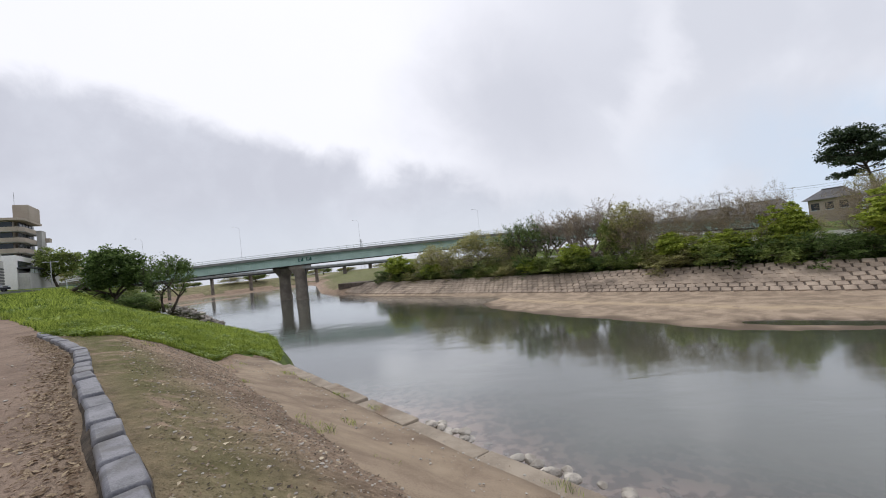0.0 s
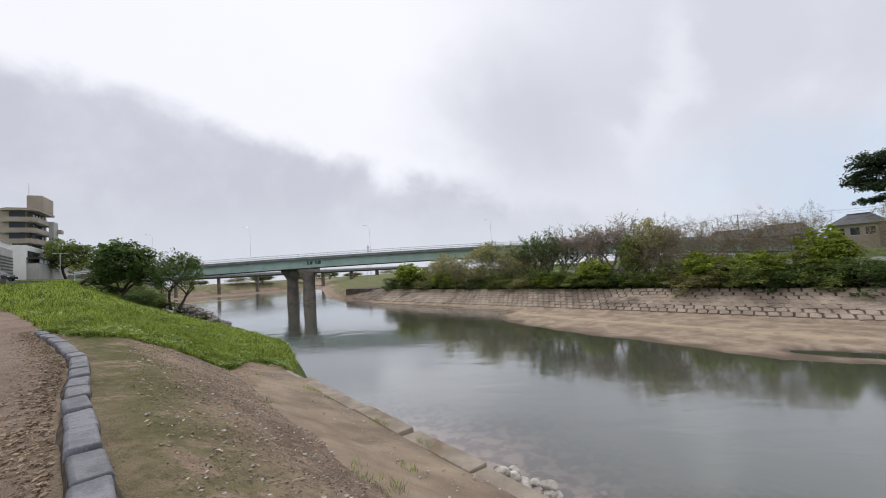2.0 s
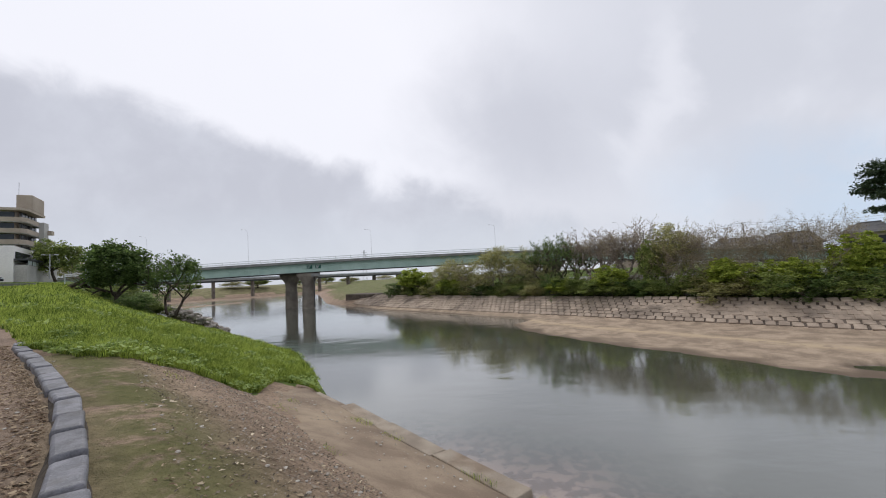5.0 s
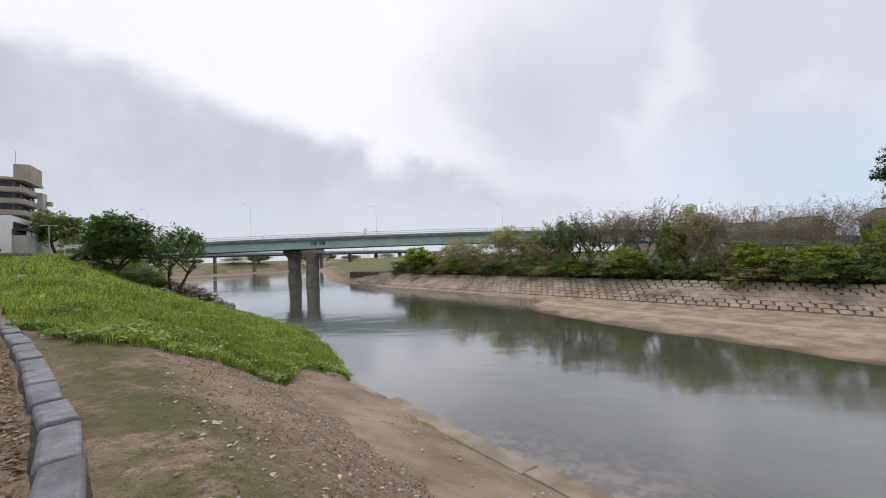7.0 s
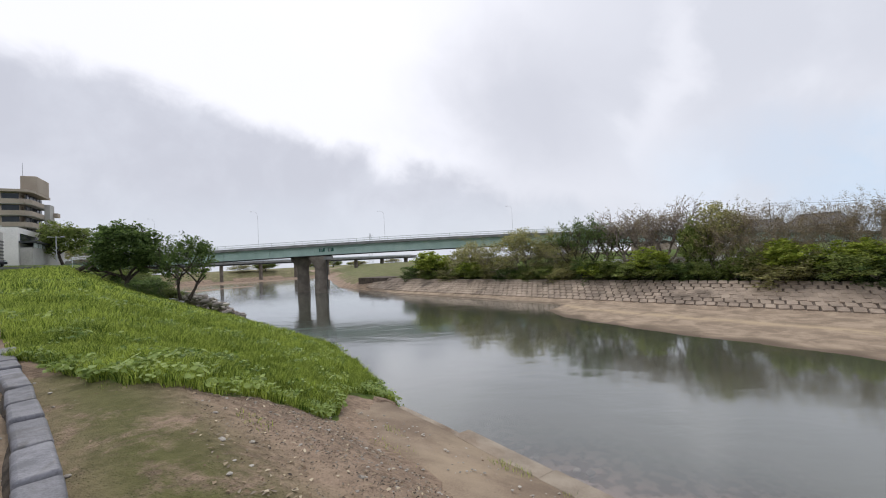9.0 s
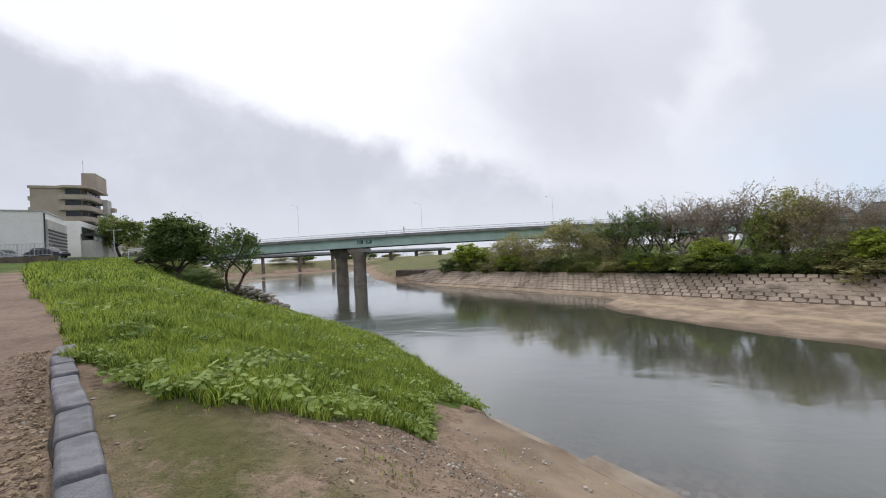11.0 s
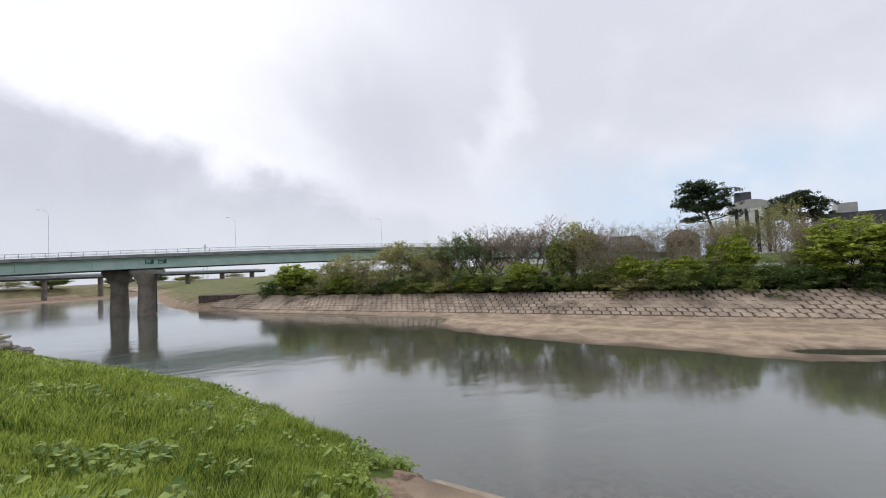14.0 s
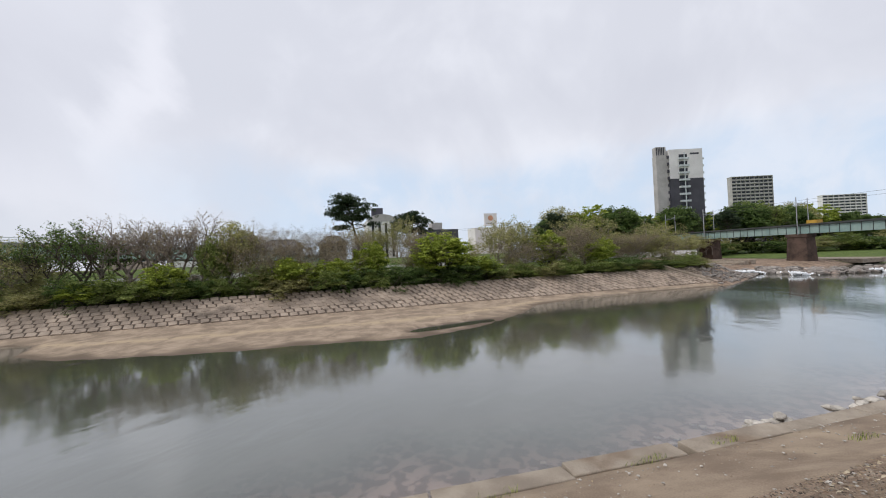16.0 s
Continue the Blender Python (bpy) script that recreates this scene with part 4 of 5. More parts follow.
house(33.5, 172.3, 6.9, 4, 15, 12, 5.4, WOODPALE, "brown two-storey house with a grey tiled hipped roof")
house(14.6, 153.4, 6.9, -8, 8.5, 9, 6.2, BEIGE, "beige house with a dark tiled roof")
house(52.0, 188.5, 6.9, 10, 16, 11, 6.0, WHITEWALL, "pale house with a tiled hipped roof")
house(72.0, 202.0, 6.9, 0, 16, 11, 5.4, WHITEWALL, "white house with a grey tiled roof")
house(-0.9, 188.5, 6.9, 4, 12, 9, 4.6, WOODPALE, "brown timber house with a tiled roof")
house(-33.3, 202.0, 6.9, 2, 13, 9, 6.4, DARKWALL, "dark house with a tiled roof")
house(101.7, 215.5, 6.9, 0, 18, 11, 6.2, BEIGE, "beige house with a grey tiled roof")


def block(name, a, b, depth, z0, z1, storeys, bays, walls, label, glass=WINDOW, rails=RAILPAINT):
    """A far tower: its front runs from a to b."""
    a, b = Vector(a), Vector(b)
    d = b - a
    root = thing(name, pose(a.x, a.y, z0, 0, 0, math.degrees(math.atan2(d.y, d.x))), label, "building")
    w, h = d.length, z1 - z0
    part("body", Geo().box(0, 0, 0, w, depth, h), walls, root)
    sh = h / storeys
    for k in range(storeys):
        part("window_band", Geo().box(0.4, -0.1, sh * k + sh * 0.42, w - 0.4, -0.02, sh * k + sh * 0.92), glass, root)
        part("balcony", Geo().box(0.2, -1.2, sh * k + 0.05, w - 0.2, -0.1, sh * k + sh * 0.38), rails, root)
    for k in range(bays + 1):
        x = w * k / bays
        part("fin", Geo().box(x - 0.15, -1.3, 0, x + 0.15, -0.02, h), walls, root)
    part("roof_edge", Geo().box(-0.3, -1.4, h, w + 0.3, depth + 0.3, h + 0.8), walls, root)
    return root, w, h


def far(q, k):
    """A place pulled along its line of sight from the end of the walk."""
    e = Vector((-10.54, 14.60, 7.26))
    return e + Matrix.Rotation(radians(-0.66), 3, "Z") @ (Vector(q) - e) * k


def build_tower():
    k = 0.62
    a, b = far((327.2, -10.2, 0), k), far((340.9, -41.1, 0), k)
    a.z = b.z = 0
    d = b - a
    top = 52.6
    root = thing("tower_block", pose(a.x, a.y, 4, 0, 0, math.degrees(math.atan2(d.y, d.x))), "high apartment tower in pale and dark grey cladding", "building")
    w, h = d.length, top - 4
    s = w / 20
    part("pale_wing", Geo().box(0, 0.5, 0, 5.2 * s, 4, h - 4.2), GREYWALL, root)
    part("lift_tower", Geo().box(0.2, 1, h - 4.2, 4.6 * s, 4, h), GREYWALL, root)
    for j in range(5):
        part("louvre", Geo().box(0.4 + 0.8 * j, 0.9, h - 3.8, 0.8 + 0.8 * j, 1.0, h - 0.2), DARKWALL, root)
    part("upper_body", Geo().box(5.4 * s, 0, h * 0.69, w, 9, h - 1.6), WHITEWALL, root, "white upper cladding")
    part("lower_body", Geo().box(5.4 * s, 0, 0, w, 9, h * 0.69 - 0.02), DARKWALL, root, "dark grey lower cladding")
    n = 15
    for j in range(n):
        z = h * j / n
        if z < h - 6:
            part("slit_window", Geo().box(4.6 * s, -0.1, z + 0.8, 5.3 * s, 0.45, z + 2.2), DARKWALL, root)
            part("window", Geo().box(9.6 * s, -0.12, z + 0.9, 13.2 * s, -0.02, z + 2.5), WINDOW, root)
            bal = part("balcony", Geo().box(9.2 * s, -1.1, z, 13.6 * s, -0.02, z + 0.85), RAILPAINT, root)
            part("divider", Geo().box(11.2 * s, -1.2, z, 11.6 * s, -1.102, z + h / n), RAILPAINT, bal)
            part("side_balcony", Geo().box(w + 0.02, 1, z, w + 1.2, 6, z + 0.9), RAILPAINT, root)
    part("name_bar", Geo().box(14.5 * s, -0.08, h - 4.2, 18.4 * s, -0.02, h - 3.4), DARKWALL, root)


build_tower()
pa, pb = far((650.1, -122.1, 0), 0.9), far((672.5, -172.7, 0), 0.9)
block("hotel_block", (pa.x, pa.y, 0), (pb.x, pb.y, 0), 7, 0, 7.26 + 78.6, 20, 9, GREYWALL, "distant grey high-rise with long balcony bands", WINDOW, GREYWALL)
pa, pb = far((829.1, -278.3, 0), 0.9), far((857.8, -342.9, 0), 0.9)
block("apartment_slab", (pa.x, pa.y, 0), (pb.x, pb.y, 0), 7, 0, 7.26 + 60.7, 16, 8, WHITEWALL, "distant pale apartment slab with balconies", WINDOW, WHITEWALL)


def build_arch_house():
    root = thing("office_building", here(-6, 193, 5.6, 0), "white office building with an arched roof and dark rooftop tank", "building")
    part("body", Geo().box(-9, -7, 0, 4.6, 7, 18.2), WHITEWALL, root)
    arc = [(-9, 18.2)] + [(-2.2 - 6.8 * math.cos(a), 18.2 + 3.4 * math.sin(a)) for a in (math.pi * k / 12 for k in range(13))] + [(4.6, 18.2)]
    g = Geo()
    n = len(arc)
    g.v = [(x, -7.1, z) for x, z in arc] + [(x, 7.1, z) for x, z in arc]
    g.f = [(k, k + 1, n + k + 1, n + k) for k in range(n - 1)] + [tuple(range(n)), tuple(range(2 * n - 1, n - 1, -1))]
    part("arched_roof", g, GREYWALL, root)
    part("rooftop_tank", Geo().box(-3.4, -2, 21.4, 1.6, 2, 25.0), DARKWALL, root)
    for k in range(4):
        part("window_strip", Geo().box(-7.4 + 3.0 * k, 7.0, 2.0, -6.3 + 3.0 * k, 7.1, 17.5), WINDOW, root)


build_arch_house()


def build_sign_house():
    root = thing("signboard_building", here(-72, 214, 6.9, 0), "white building topped by a billboard frame", "building")
    part("body", Geo().box(-12, -6, 0, 10, 6, 14.5), WHITEWALL, root)
    part("billboard", Geo().box(-3.8, 4.0, 15.4, 3.8, 4.6, 22.4), WHITEWALL, root, "white billboard with an orange mark")
    part("mark", Geo().tube([(0, 4.6, 19.8), (0, 4.66, 19.8)], 1.5, 14), simple("orange_mark", (0.62, 0.33, 0.2)), root)
    part("bar", Geo().box(-2.8, 4.6, 16.4, 2.8, 4.66, 17.2), GREYWALL, root)
    for x in (-3.2, 3.2):
        part("strut", Geo().tube([(x, 4, 14.5), (x, 4, 15.5)], 0.15, 5), METAL, root)
    b = thing("office_building", here(-36, 190, 6.9, 0), "dark low building with a plant room on the roof", "building")
    part("body", Geo().box(-8, -6, 0, 9, 6, 12.5), DARKWALL, b)
    part("plant_room", Geo().box(-1, -3, 12.5, 4, 3, 16.0), GREYWALL, b)


build_sign_house()


def build_pylon(x, y, z, h):
    root = thing("transmission_tower", Matrix.Translation((x, y, z)), "distant lattice transmission tower", "pylon")
    for sx in (-1, 1):
        for sy in (-1, 1):
            part("leg", Geo().tube([(3.2 * sx, 3.2 * sy, 0), (0.6 * sx, 0.6 * sy, h)], 0.16, 4), METAL, root)
    for k in range(9):
        z0, z1 = h * k / 9, h * (k + 1) / 9
        w0, w1 = 3.2 - 2.6 * k / 9, 3.2 - 2.6 * (k + 1) / 9
        part("brace", Geo().tube([(-w0, -w0, z0), (w1, -w1, z1)], 0.09, 4), METAL, root)
        part("brace", Geo().tube([(w0, -w0, z0), (-w1, -w1, z1)], 0.09, 4), METAL, root)
    for k in range(3):
        part("arm", Geo().box(-4.2, -0.2, h * (0.72 + 0.1 * k), 4.2, 0.2, h * (0.72 + 0.1 * k) + 0.3), METAL, root)


build_pylon(-120, 620, 5, 48)
solid("guard_wall", Geo().box(-70, -79.3, 4.6, 60, -79.0, 5.9), WHITEWALL, "pale road barrier along the far bank", "barrier", m=here(0, 0, 0))

# ---- trees and bushes ----


def limbs(rnd, start, way, length, radius, depth, out, tips, spread=0.6, lift=0.15, kids=3, wig=0.2):
    """Grows one limb and its branches into out; collects the tips."""
    pts, p, d = [start.copy()], start.copy(), way.normalized()
    n = 4
    for k in range(n):
        d = (d + Vector((rnd.gauss(0, wig), rnd.gauss(0, wig), rnd.gauss(0, wig * 0.6) + lift * 0.3))).normalized()
        p = p + d * (length / n)
        pts.append(p.copy())
    out.tube(pts, [radius * (1 - 0.45 * k / n) for k in range(n + 1)], 5 if depth > 1 else 4 if depth else 3)
    if depth == 0:
        tips += [pts[2], pts[3], pts[4]]
        return
    for k in range(kids):
        at = pts[2 + (k % 3)] if depth < 3 else pts[2 + min(2, k)]
        side = Vector((rnd.gauss(0, 1), rnd.gauss(0, 1), rnd.gauss(0, 0.5))).normalized()
        w = (d * (1 - spread * 0.5) + side * spread + Vector((0, 0, lift))).normalized()
        limbs(rnd, at, w, length * rnd.uniform(0.6, 0.8), radius * 0.52, depth - 1, out, tips, spread, lift, kids, wig)


def leaves(rnd, tips, per, size, scatter, flat=0.0, lobe=True):
    """Small folded leaves round the tips, as arrays."""
    n = len(tips) * per
    c = np.repeat(np.array([tuple(t) for t in tips]), per, 0) + rnd.normal(0, scatter, (n, 3)) * np.array([1, 1, 0.75 - 0.55 * flat])
    a = rnd.normal(0, 1, (n, 3))
    a[:, 2] *= 0.5
    a /= np.linalg.norm(a, axis=1)[:, None]
    b = np.cross(a, rnd.normal(0, 1, (n, 3)) * np.array([0.6, 0.6, 1]) + np.array([0, 0, 0.6]))
    b /= np.linalg.norm(b, axis=1)[:, None] + 1e-9
    s = size * rnd.uniform(0.55, 1.3, (n, 1))
    mid = np.cross(a, b) * s * 0.18
    v = np.stack([c - a * s, c + b * s * 0.55 + mid, c + a * s, c - b * s * 0.55 + mid], 1).reshape(-1, 3)
    i = np.arange(n) * 4
    return v, np.concatenate([np.stack([i, i + 1, i + 2], 1), np.stack([i, i + 2, i + 3], 1)])


def raw_mesh(name, v, f, mat):
    me = bpy.data.meshes.new(name)
    me.from_pydata(v.tolist(), [], f.tolist())
    me.materials.append(mat)
    return me


def tree_kind(name, seed, leaf, bark, label, depth=3, trunk=0.28, stems=1, per=26, size=0.035, scatter=0.06, spread=0.75, lift=0.12, kids=3, radius=0.022, flat=0.0, crook=0.15, dome=0):
    """One tree, one unit high and wide, kept out of the way as a pattern for copies: its trunk and crown meshes."""
    rnd, nr = random.Random(seed), np.random.default_rng(seed)
    wood, tips = Geo(), []
    for s in range(stems):
        a = 2 * math.pi * s / stems + rnd.random()
        lean = 0.0 if stems == 1 else 0.55
        base = Vector((0.05 * math.cos(a), 0.05 * math.sin(a), -0.02)) if stems > 1 else Vector((0, 0, -0.02))
        way = Vector((lean * math.cos(a), lean * math.sin(a), 1))
        pts, p, d = [base], base.copy(), way.normalized()
        for k in range(3):
            d = (d + Vector((rnd.gauss(0, crook), rnd.gauss(0, crook), 0.1))).normalized()
            p = p + d * trunk / 3
            pts.append(p.copy())
        r0 = radius / math.sqrt(stems)
        wood.tube(pts, [r0 * 1.35, r0, r0 * 0.9, r0 * 0.8], 7)
        for k in range(4 if stems == 1 else 3):
            b = 2 * math.pi * (k + rnd.random() * 0.6) / 4
            w = Vector((math.cos(b) * spread, math.sin(b) * spread, rnd.uniform(0.45, 1.0)))
            limbs(rnd, pts[-1 - (k % 2)], w, 0.34 * (1 - trunk) * 1.25, r0 * 0.6, depth - 1, wood, tips, spread, lift, kids, 0.22)
    P = np.array([tuple(t) for t in tips])
    lo, hi = np.percentile(P, 4, 0), np.percentile(P, 92, 0)
    k = np.array([1.0 / max(hi[0] - lo[0], hi[1] - lo[1])] * 2 + [0.96 / hi[2]])
    off = np.array([(lo[0] + hi[0]) / 2, (lo[1] + hi[1]) / 2, 0]) / hi[2]
    wood.v = [tuple((np.array(q) - off * q[2]) * k) for q in wood.v]
    tips = [Vector((np.array(tuple(t)) - off * t[2]) * k) for t in tips]
    if dome > 100:
        # no bare twigs beyond the crown
        for i, q in enumerate(wood.v):
            e = math.sqrt((q[0] / 0.43) ** 2 + (q[1] / 0.43) ** 2 + ((q[2] - 0.56) / 0.38) ** 2)
            if e > 1 and q[2] > 0.3:
                wood.v[i] = (q[0] / e, q[1] / e, 0.56 + (q[2] - 0.56) / e)
        tips = [t for t in tips if (t.x / 0.52) ** 2 + (t.y / 0.52) ** 2 + ((t.z - 0.56) / 0.46) ** 2 < 1]
    # fuller crowns: clumps over an uneven dome
    for _ in range(dome):
        q = nr.normal(0, 1, 3)
        q /= np.linalg.norm(q)
        if q[2] < -0.75:
            continue
        bump = 0.86 + 0.16 * math.sin(4.1 * q[0] + seed) * math.cos(3.7 * q[1] - seed) + 0.10 * math.sin(9 * q[2] + 5 * q[0])
        rad = bump * nr.uniform(0.62, 1.0) ** 0.6
        tips.append(Vector((0.47 * q[0] * rad, 0.47 * q[1] * rad, 0.56 + 0.43 * q[2] * rad)))
    v, f = leaves(nr, tips, per, size, scatter, flat)
    return wood.mesh("trunk", bark, True), raw_mesh("crown", v, f, leaf), label


def plant(kind, name, category, u, v, h, r, turn, group="", z=None, label=None):
    """Stands a copy of a tree on the ground, h high and 2 r wide."""
    wood, crown, lab = kind
    z = height(u, v) if z is None else z
    root = thing(name, here(u, v, z - 0.05, turn, (2 * r, 2 * r, h)), label or lab, category, group)
    part("trunk", wood, None, root)
    part("crown", crown, None, root)
    return root


ROUND = [tree_kind("tree", 3, LEAF_DARK, BARK, "broad dense dark green tree on the bank", 4, 0.12, 1, 20, 0.024, 0.03, 0.95, 0.05, 3, 0.03, dome=700),
         tree_kind("tree", 4, LEAF_MID, BARK, "full green tree on the levee", 4, 0.2, 1, 14, 0.024, 0.03, 0.8, 0.1, 3, 0.025, dome=420)]
OPEN = [tree_kind("tree", 11, LEAF_DARK, BARK, "slender open-crowned tree with small leaves", 4, 0.22, 2, 14, 0.019, 0.028, 0.7, 0.1, 3, 0.026, dome=260)]
BRIGHT = [tree_kind("tree", 21, LEAF_BRIGHT, BARK, "bright yellow-green leafy tree on the far bank", 4, 0.1, 3, 20, 0.026, 0.028, 0.95, 0.02, 3, 0.02, 0.7, dome=170),
          tree_kind("tree", 22, LEAF_BRIGHT, BARK, "fresh green leafy bush on the far bank", 3, 0.06, 4, 34, 0.034, 0.05, 1.0, 0.0, 3, 0.02, 0.5, dome=110)]
OLIVE = [tree_kind("tree", 31, LEAF_OLIVE, TWIG, "olive-green thinly leaved tree on the far bank", 4, 0.12, 3, 7, 0.017, 0.03, 0.7, 0.1, 3, 0.028, dome=70),
         tree_kind("tree", 32, LEAF_OLIVE, TWIG, "olive-green bushy tree on the far bank", 4, 0.08, 4, 9, 0.018, 0.034, 0.8, 0.1, 3, 0.024, dome=120)]
BROWN = [tree_kind("tree", 41, LEAF_BROWN, TWIG, "brownish tree with sparse young leaves", 4, 0.12, 3, 8, 0.009, 0.022, 0.6, 0.14, 4, 0.017)]
BARE = [tree_kind("tree", 51, LEAF_BROWN, TWIG, "bare grey-twigged tree on the far bank", 4, 0.3, 2, 2, 0.013, 0.02, 0.75, 0.16, 4, 0.034),
        tree_kind("tree", 52, LEAF_DARK, BARK, "almost leafless tree with a few dark leaves", 4, 0.3, 2, 4, 0.016, 0.022, 0.75, 0.14, 4, 0.034)]
SHRUB = [tree_kind("bush", 61, LEAF_MID, TWIG, "low dense green bush on the far bank", 3, 0.04, 5, 22, 0.032, 0.055, 1.1, -0.02, 3, 0.016),
         tree_kind("bush", 62, LEAF_DARK, TWIG, "low dark green bush on the far bank", 3, 0.04, 5, 22, 0.032, 0.055, 1.1, -0.02, 3, 0.016),
         tree_kind("bush", 63, LEAF_OLIVE, TWIG, "low olive-green bush on the far bank", 3, 0.04, 5, 18, 0.03, 0.06, 1.1, 0.0, 3, 0.016)]


def pine_kind(seed, label):
    """A leaning pine with flat pads of needles."""
    rnd, nr = random.Random(seed), np.random.default_rng(seed)
    wood, tips = Geo(), []
    pts = [Vector((0, 0, -0.02))]
    d = Vector((0.06, 0.02, 1))
    for k in range(8):
        d = (d + Vector((rnd.gauss(0, 0.05), rnd.gauss(0, 0.05), 0.05))).normalized()
        pts.append(pts[-1] + d * 0.115)
    wood.tube(pts, [0.026 - 0.0024 * k for k in range(9)], 8)
    for k in range(30):
        f = 0.50 + 0.49 * (k / 29) ** 0.85
        i = min(7, int(f * 8))
        at = pts[i].lerp(pts[i + 1], f * 8 - i)
        a = k * 2.4 + rnd.random() * 0.8
        ln = (0.47 - 1.15 * max(0, f - 0.76)) * rnd.uniform(0.45, 1.05)
        bp = [at]
        w = Vector((math.cos(a), math.sin(a), 0.22))
        for j in range(4):
            w = (w + Vector((rnd.gauss(0, 0.2), rnd.gauss(0, 0.2), rnd.gauss(0, 0.13)))).normalized()
            bp.append(bp[-1] + w * ln / 4)
        wood.tube(bp, [0.010, 0.008, 0.0065, 0.005, 0.003], 4)
        for q in bp[2:]:
            for _ in range(7):
                tips.append(q + Vector((rnd.gauss(0, 0.05), rnd.gauss(0, 0.05), 0.016 + rnd.gauss(0, 0.013))))
    v, f = leaves(nr, tips, 30, 0.013, 0.02, 0.3)
    return wood.mesh("trunk", BARK, True), raw_mesh("crown", v, f, LEAF_PINE), label


PINES = [pine_kind(71, "tall dark pine with flat layered foliage"), pine_kind(72, "dark pine with an open layered crown")]

# trees on the near bank
SHADE = tree_kind("tree", 81, LEAF_DARK, BARK, "tall broad-leaved tree beyond the earth path", 4, 0.55, 1, 110, 0.0055, 0.03, 0.85, 0.1, 3, 0.024)
plant(SHADE, "tree", "tree", 17.3, -6.6, 16.0, 5.3, 30)
plant(ROUND[0], "tree", "tree", 84, 3.6, 9.2, 4.6, 20, z=6.0, label="broad dense dark green tree on the levee slope")
plant(OPEN[0], "tree", "tree", 80, 10.0, 9.2, 4.1, 60, z=4.0, label="slender two-stemmed tree with an open crown above the rubble")
plant(SHRUB[1], "bush", "bush", 76, 5.6, 1.9, 1.6, 0, label="small round bush below the tree")
plant(ROUND[1], "tree", "tree", 118, -5, 8.6, 4.6, 70, z=10.2, label="green tree behind the white annex")
plant(OLIVE[1], "tree", "tree", 150, -2, 6, 7, 10, z=10.2, label="low olive-brown tree beyond the ramp road")
plant(SHRUB[1], "bush", "bush", 92, 5.5, 1.8, 2.4, 40, label="dark green bush under the bridge")
plant(SHRUB[0], "bush", "bush", 88, 8.0, 1.8, 2.2, 80, label="green bush at the foot of the tree")
for k, (u, v, h, r) in enumerate(((98, 3, 2.2, 3.5), (104, 7, 2.0, 3), (110, 3, 2.4, 4))):
    plant(SHRUB[k % 2], "bush", "bush", u, v, h, r, 50 * k, "bushes by the bridge end")

# far bank, from upstream down
FAR = "growth along the far bank"
for k, (u, v, h, r) in enumerate(((40.5, 69, 10.3, 3.9), (43.6, 68.5, 10.0, 4.0), (36.6, 68.5, 10.5, 4.0), (46.0, 69.5, 9.2, 3.5))):
    plant(BARE[0], "tree", "tree", u, v, h, r, 77 * k, FAR)
plant(BARE[1], "tree", "tree", 48.4, 67, 9.7, 4.4, 30, FAR)
plant(BARE[1], "tree", "tree", 53.4, 66, 8.4, 3.4, 130, FAR)
for k, (u, v, h, r) in enumerate(((55.8, 67, 8.4, 3.6), (64.2, 66, 9.6, 6.0), (73.1, 64.5, 7.6, 5.6), (31, 66.5, 10.2, 4.4), (-12.3, 70, 9.2, 4.6), (-19.1, 72, 9.2, 4.4), (-52, 70, 8.2, 5.2), (81, 66, 7.0, 4.8), (-33, 74, 9.2, 5.2), (-46, 72, 6.2, 4.8))):
    plant(OLIVE[k % 2], "tree", "tree", u, v, h, r, 61 * k, FAR)
for k, (u, v, h, r) in enumerate(((28.5, 66, 8.2, 3.4), (24.6, 67, 8.9, 3.7), (-28.9, 70, 8.0, 4.4), (-40.7, 70, 6.4, 4.6), (19.5, 67, 8.4, 3.4), (14.5, 67, 8.4, 3.2), (3.5, 67, 7.8, 3.0), (-16, 67, 5.6, 3.2), (58, 69, 6, 3.6), (-24, 68, 5.4, 3.6))):
    plant(BROWN[0], "tree", "tree", u, v, h, r, 47 * k, FAR)
for k, (u, v, h, r) in enumerate(((-0.6, 65, 8.0, 5.4), (38.3, 63.2, 5.0, 3.0), (-22.5, 70, 7.7, 4.2), (17.0, 64, 4.6, 3.2), (11.2, 66, 6.9, 2.9))):
    plant(BRIGHT[0], "tree", "tree", u, v, h, r, 35 * k, FAR)
for k, (u, v, h, r) in enumerate(((47, 63, 2.9, 2.8), (22.5, 64, 5.0, 3.0), (-6.4, 64.2, 4.0, 3.6), (91.5, 64, 6.8, 4.8), (77, 63.2, 3.8, 3.0), (-33.2, 68, 6.0, 3.2))):
    plant(BRIGHT[1], "bush", "bush", u, v, h, r, 35 * k, FAR)
plant(ROUND[1], "tree", "tree", 32.8, 66, 8.3, 3.0, 15, FAR, label="green leafy tree on the far bank")
sh = random.Random(5)
for k in range(44):
    u = 98 - 3.5 * k + sh.uniform(-1, 1)
    if u < -56:
        break
    plant(SHRUB[sh.choice((0, 0, 1, 2, 2))], "bush", "bush", u, 63.0 + sh.uniform(-0.3, 1.2), sh.uniform(1.5, 3.2) * (0.75 if u < -8 else 1), sh.uniform(1.9, 3.0), sh.uniform(0, 360), FAR)
for k in range(18):
    u = 95 - 8.5 * k + sh.uniform(-1.5, 1.5)
    kind, name = ((BROWN[0], "tree"), (SHRUB[2], "bush"), (OLIVE[0], "tree"))[sh.choice((0, 0, 1, 2))]
    plant(kind, name, name, u, 68.0 + sh.uniform(-1.5, 3.5), sh.uniform(2.4, 4.2), sh.uniform(2.2, 3.4), sh.uniform(0, 360), FAR)
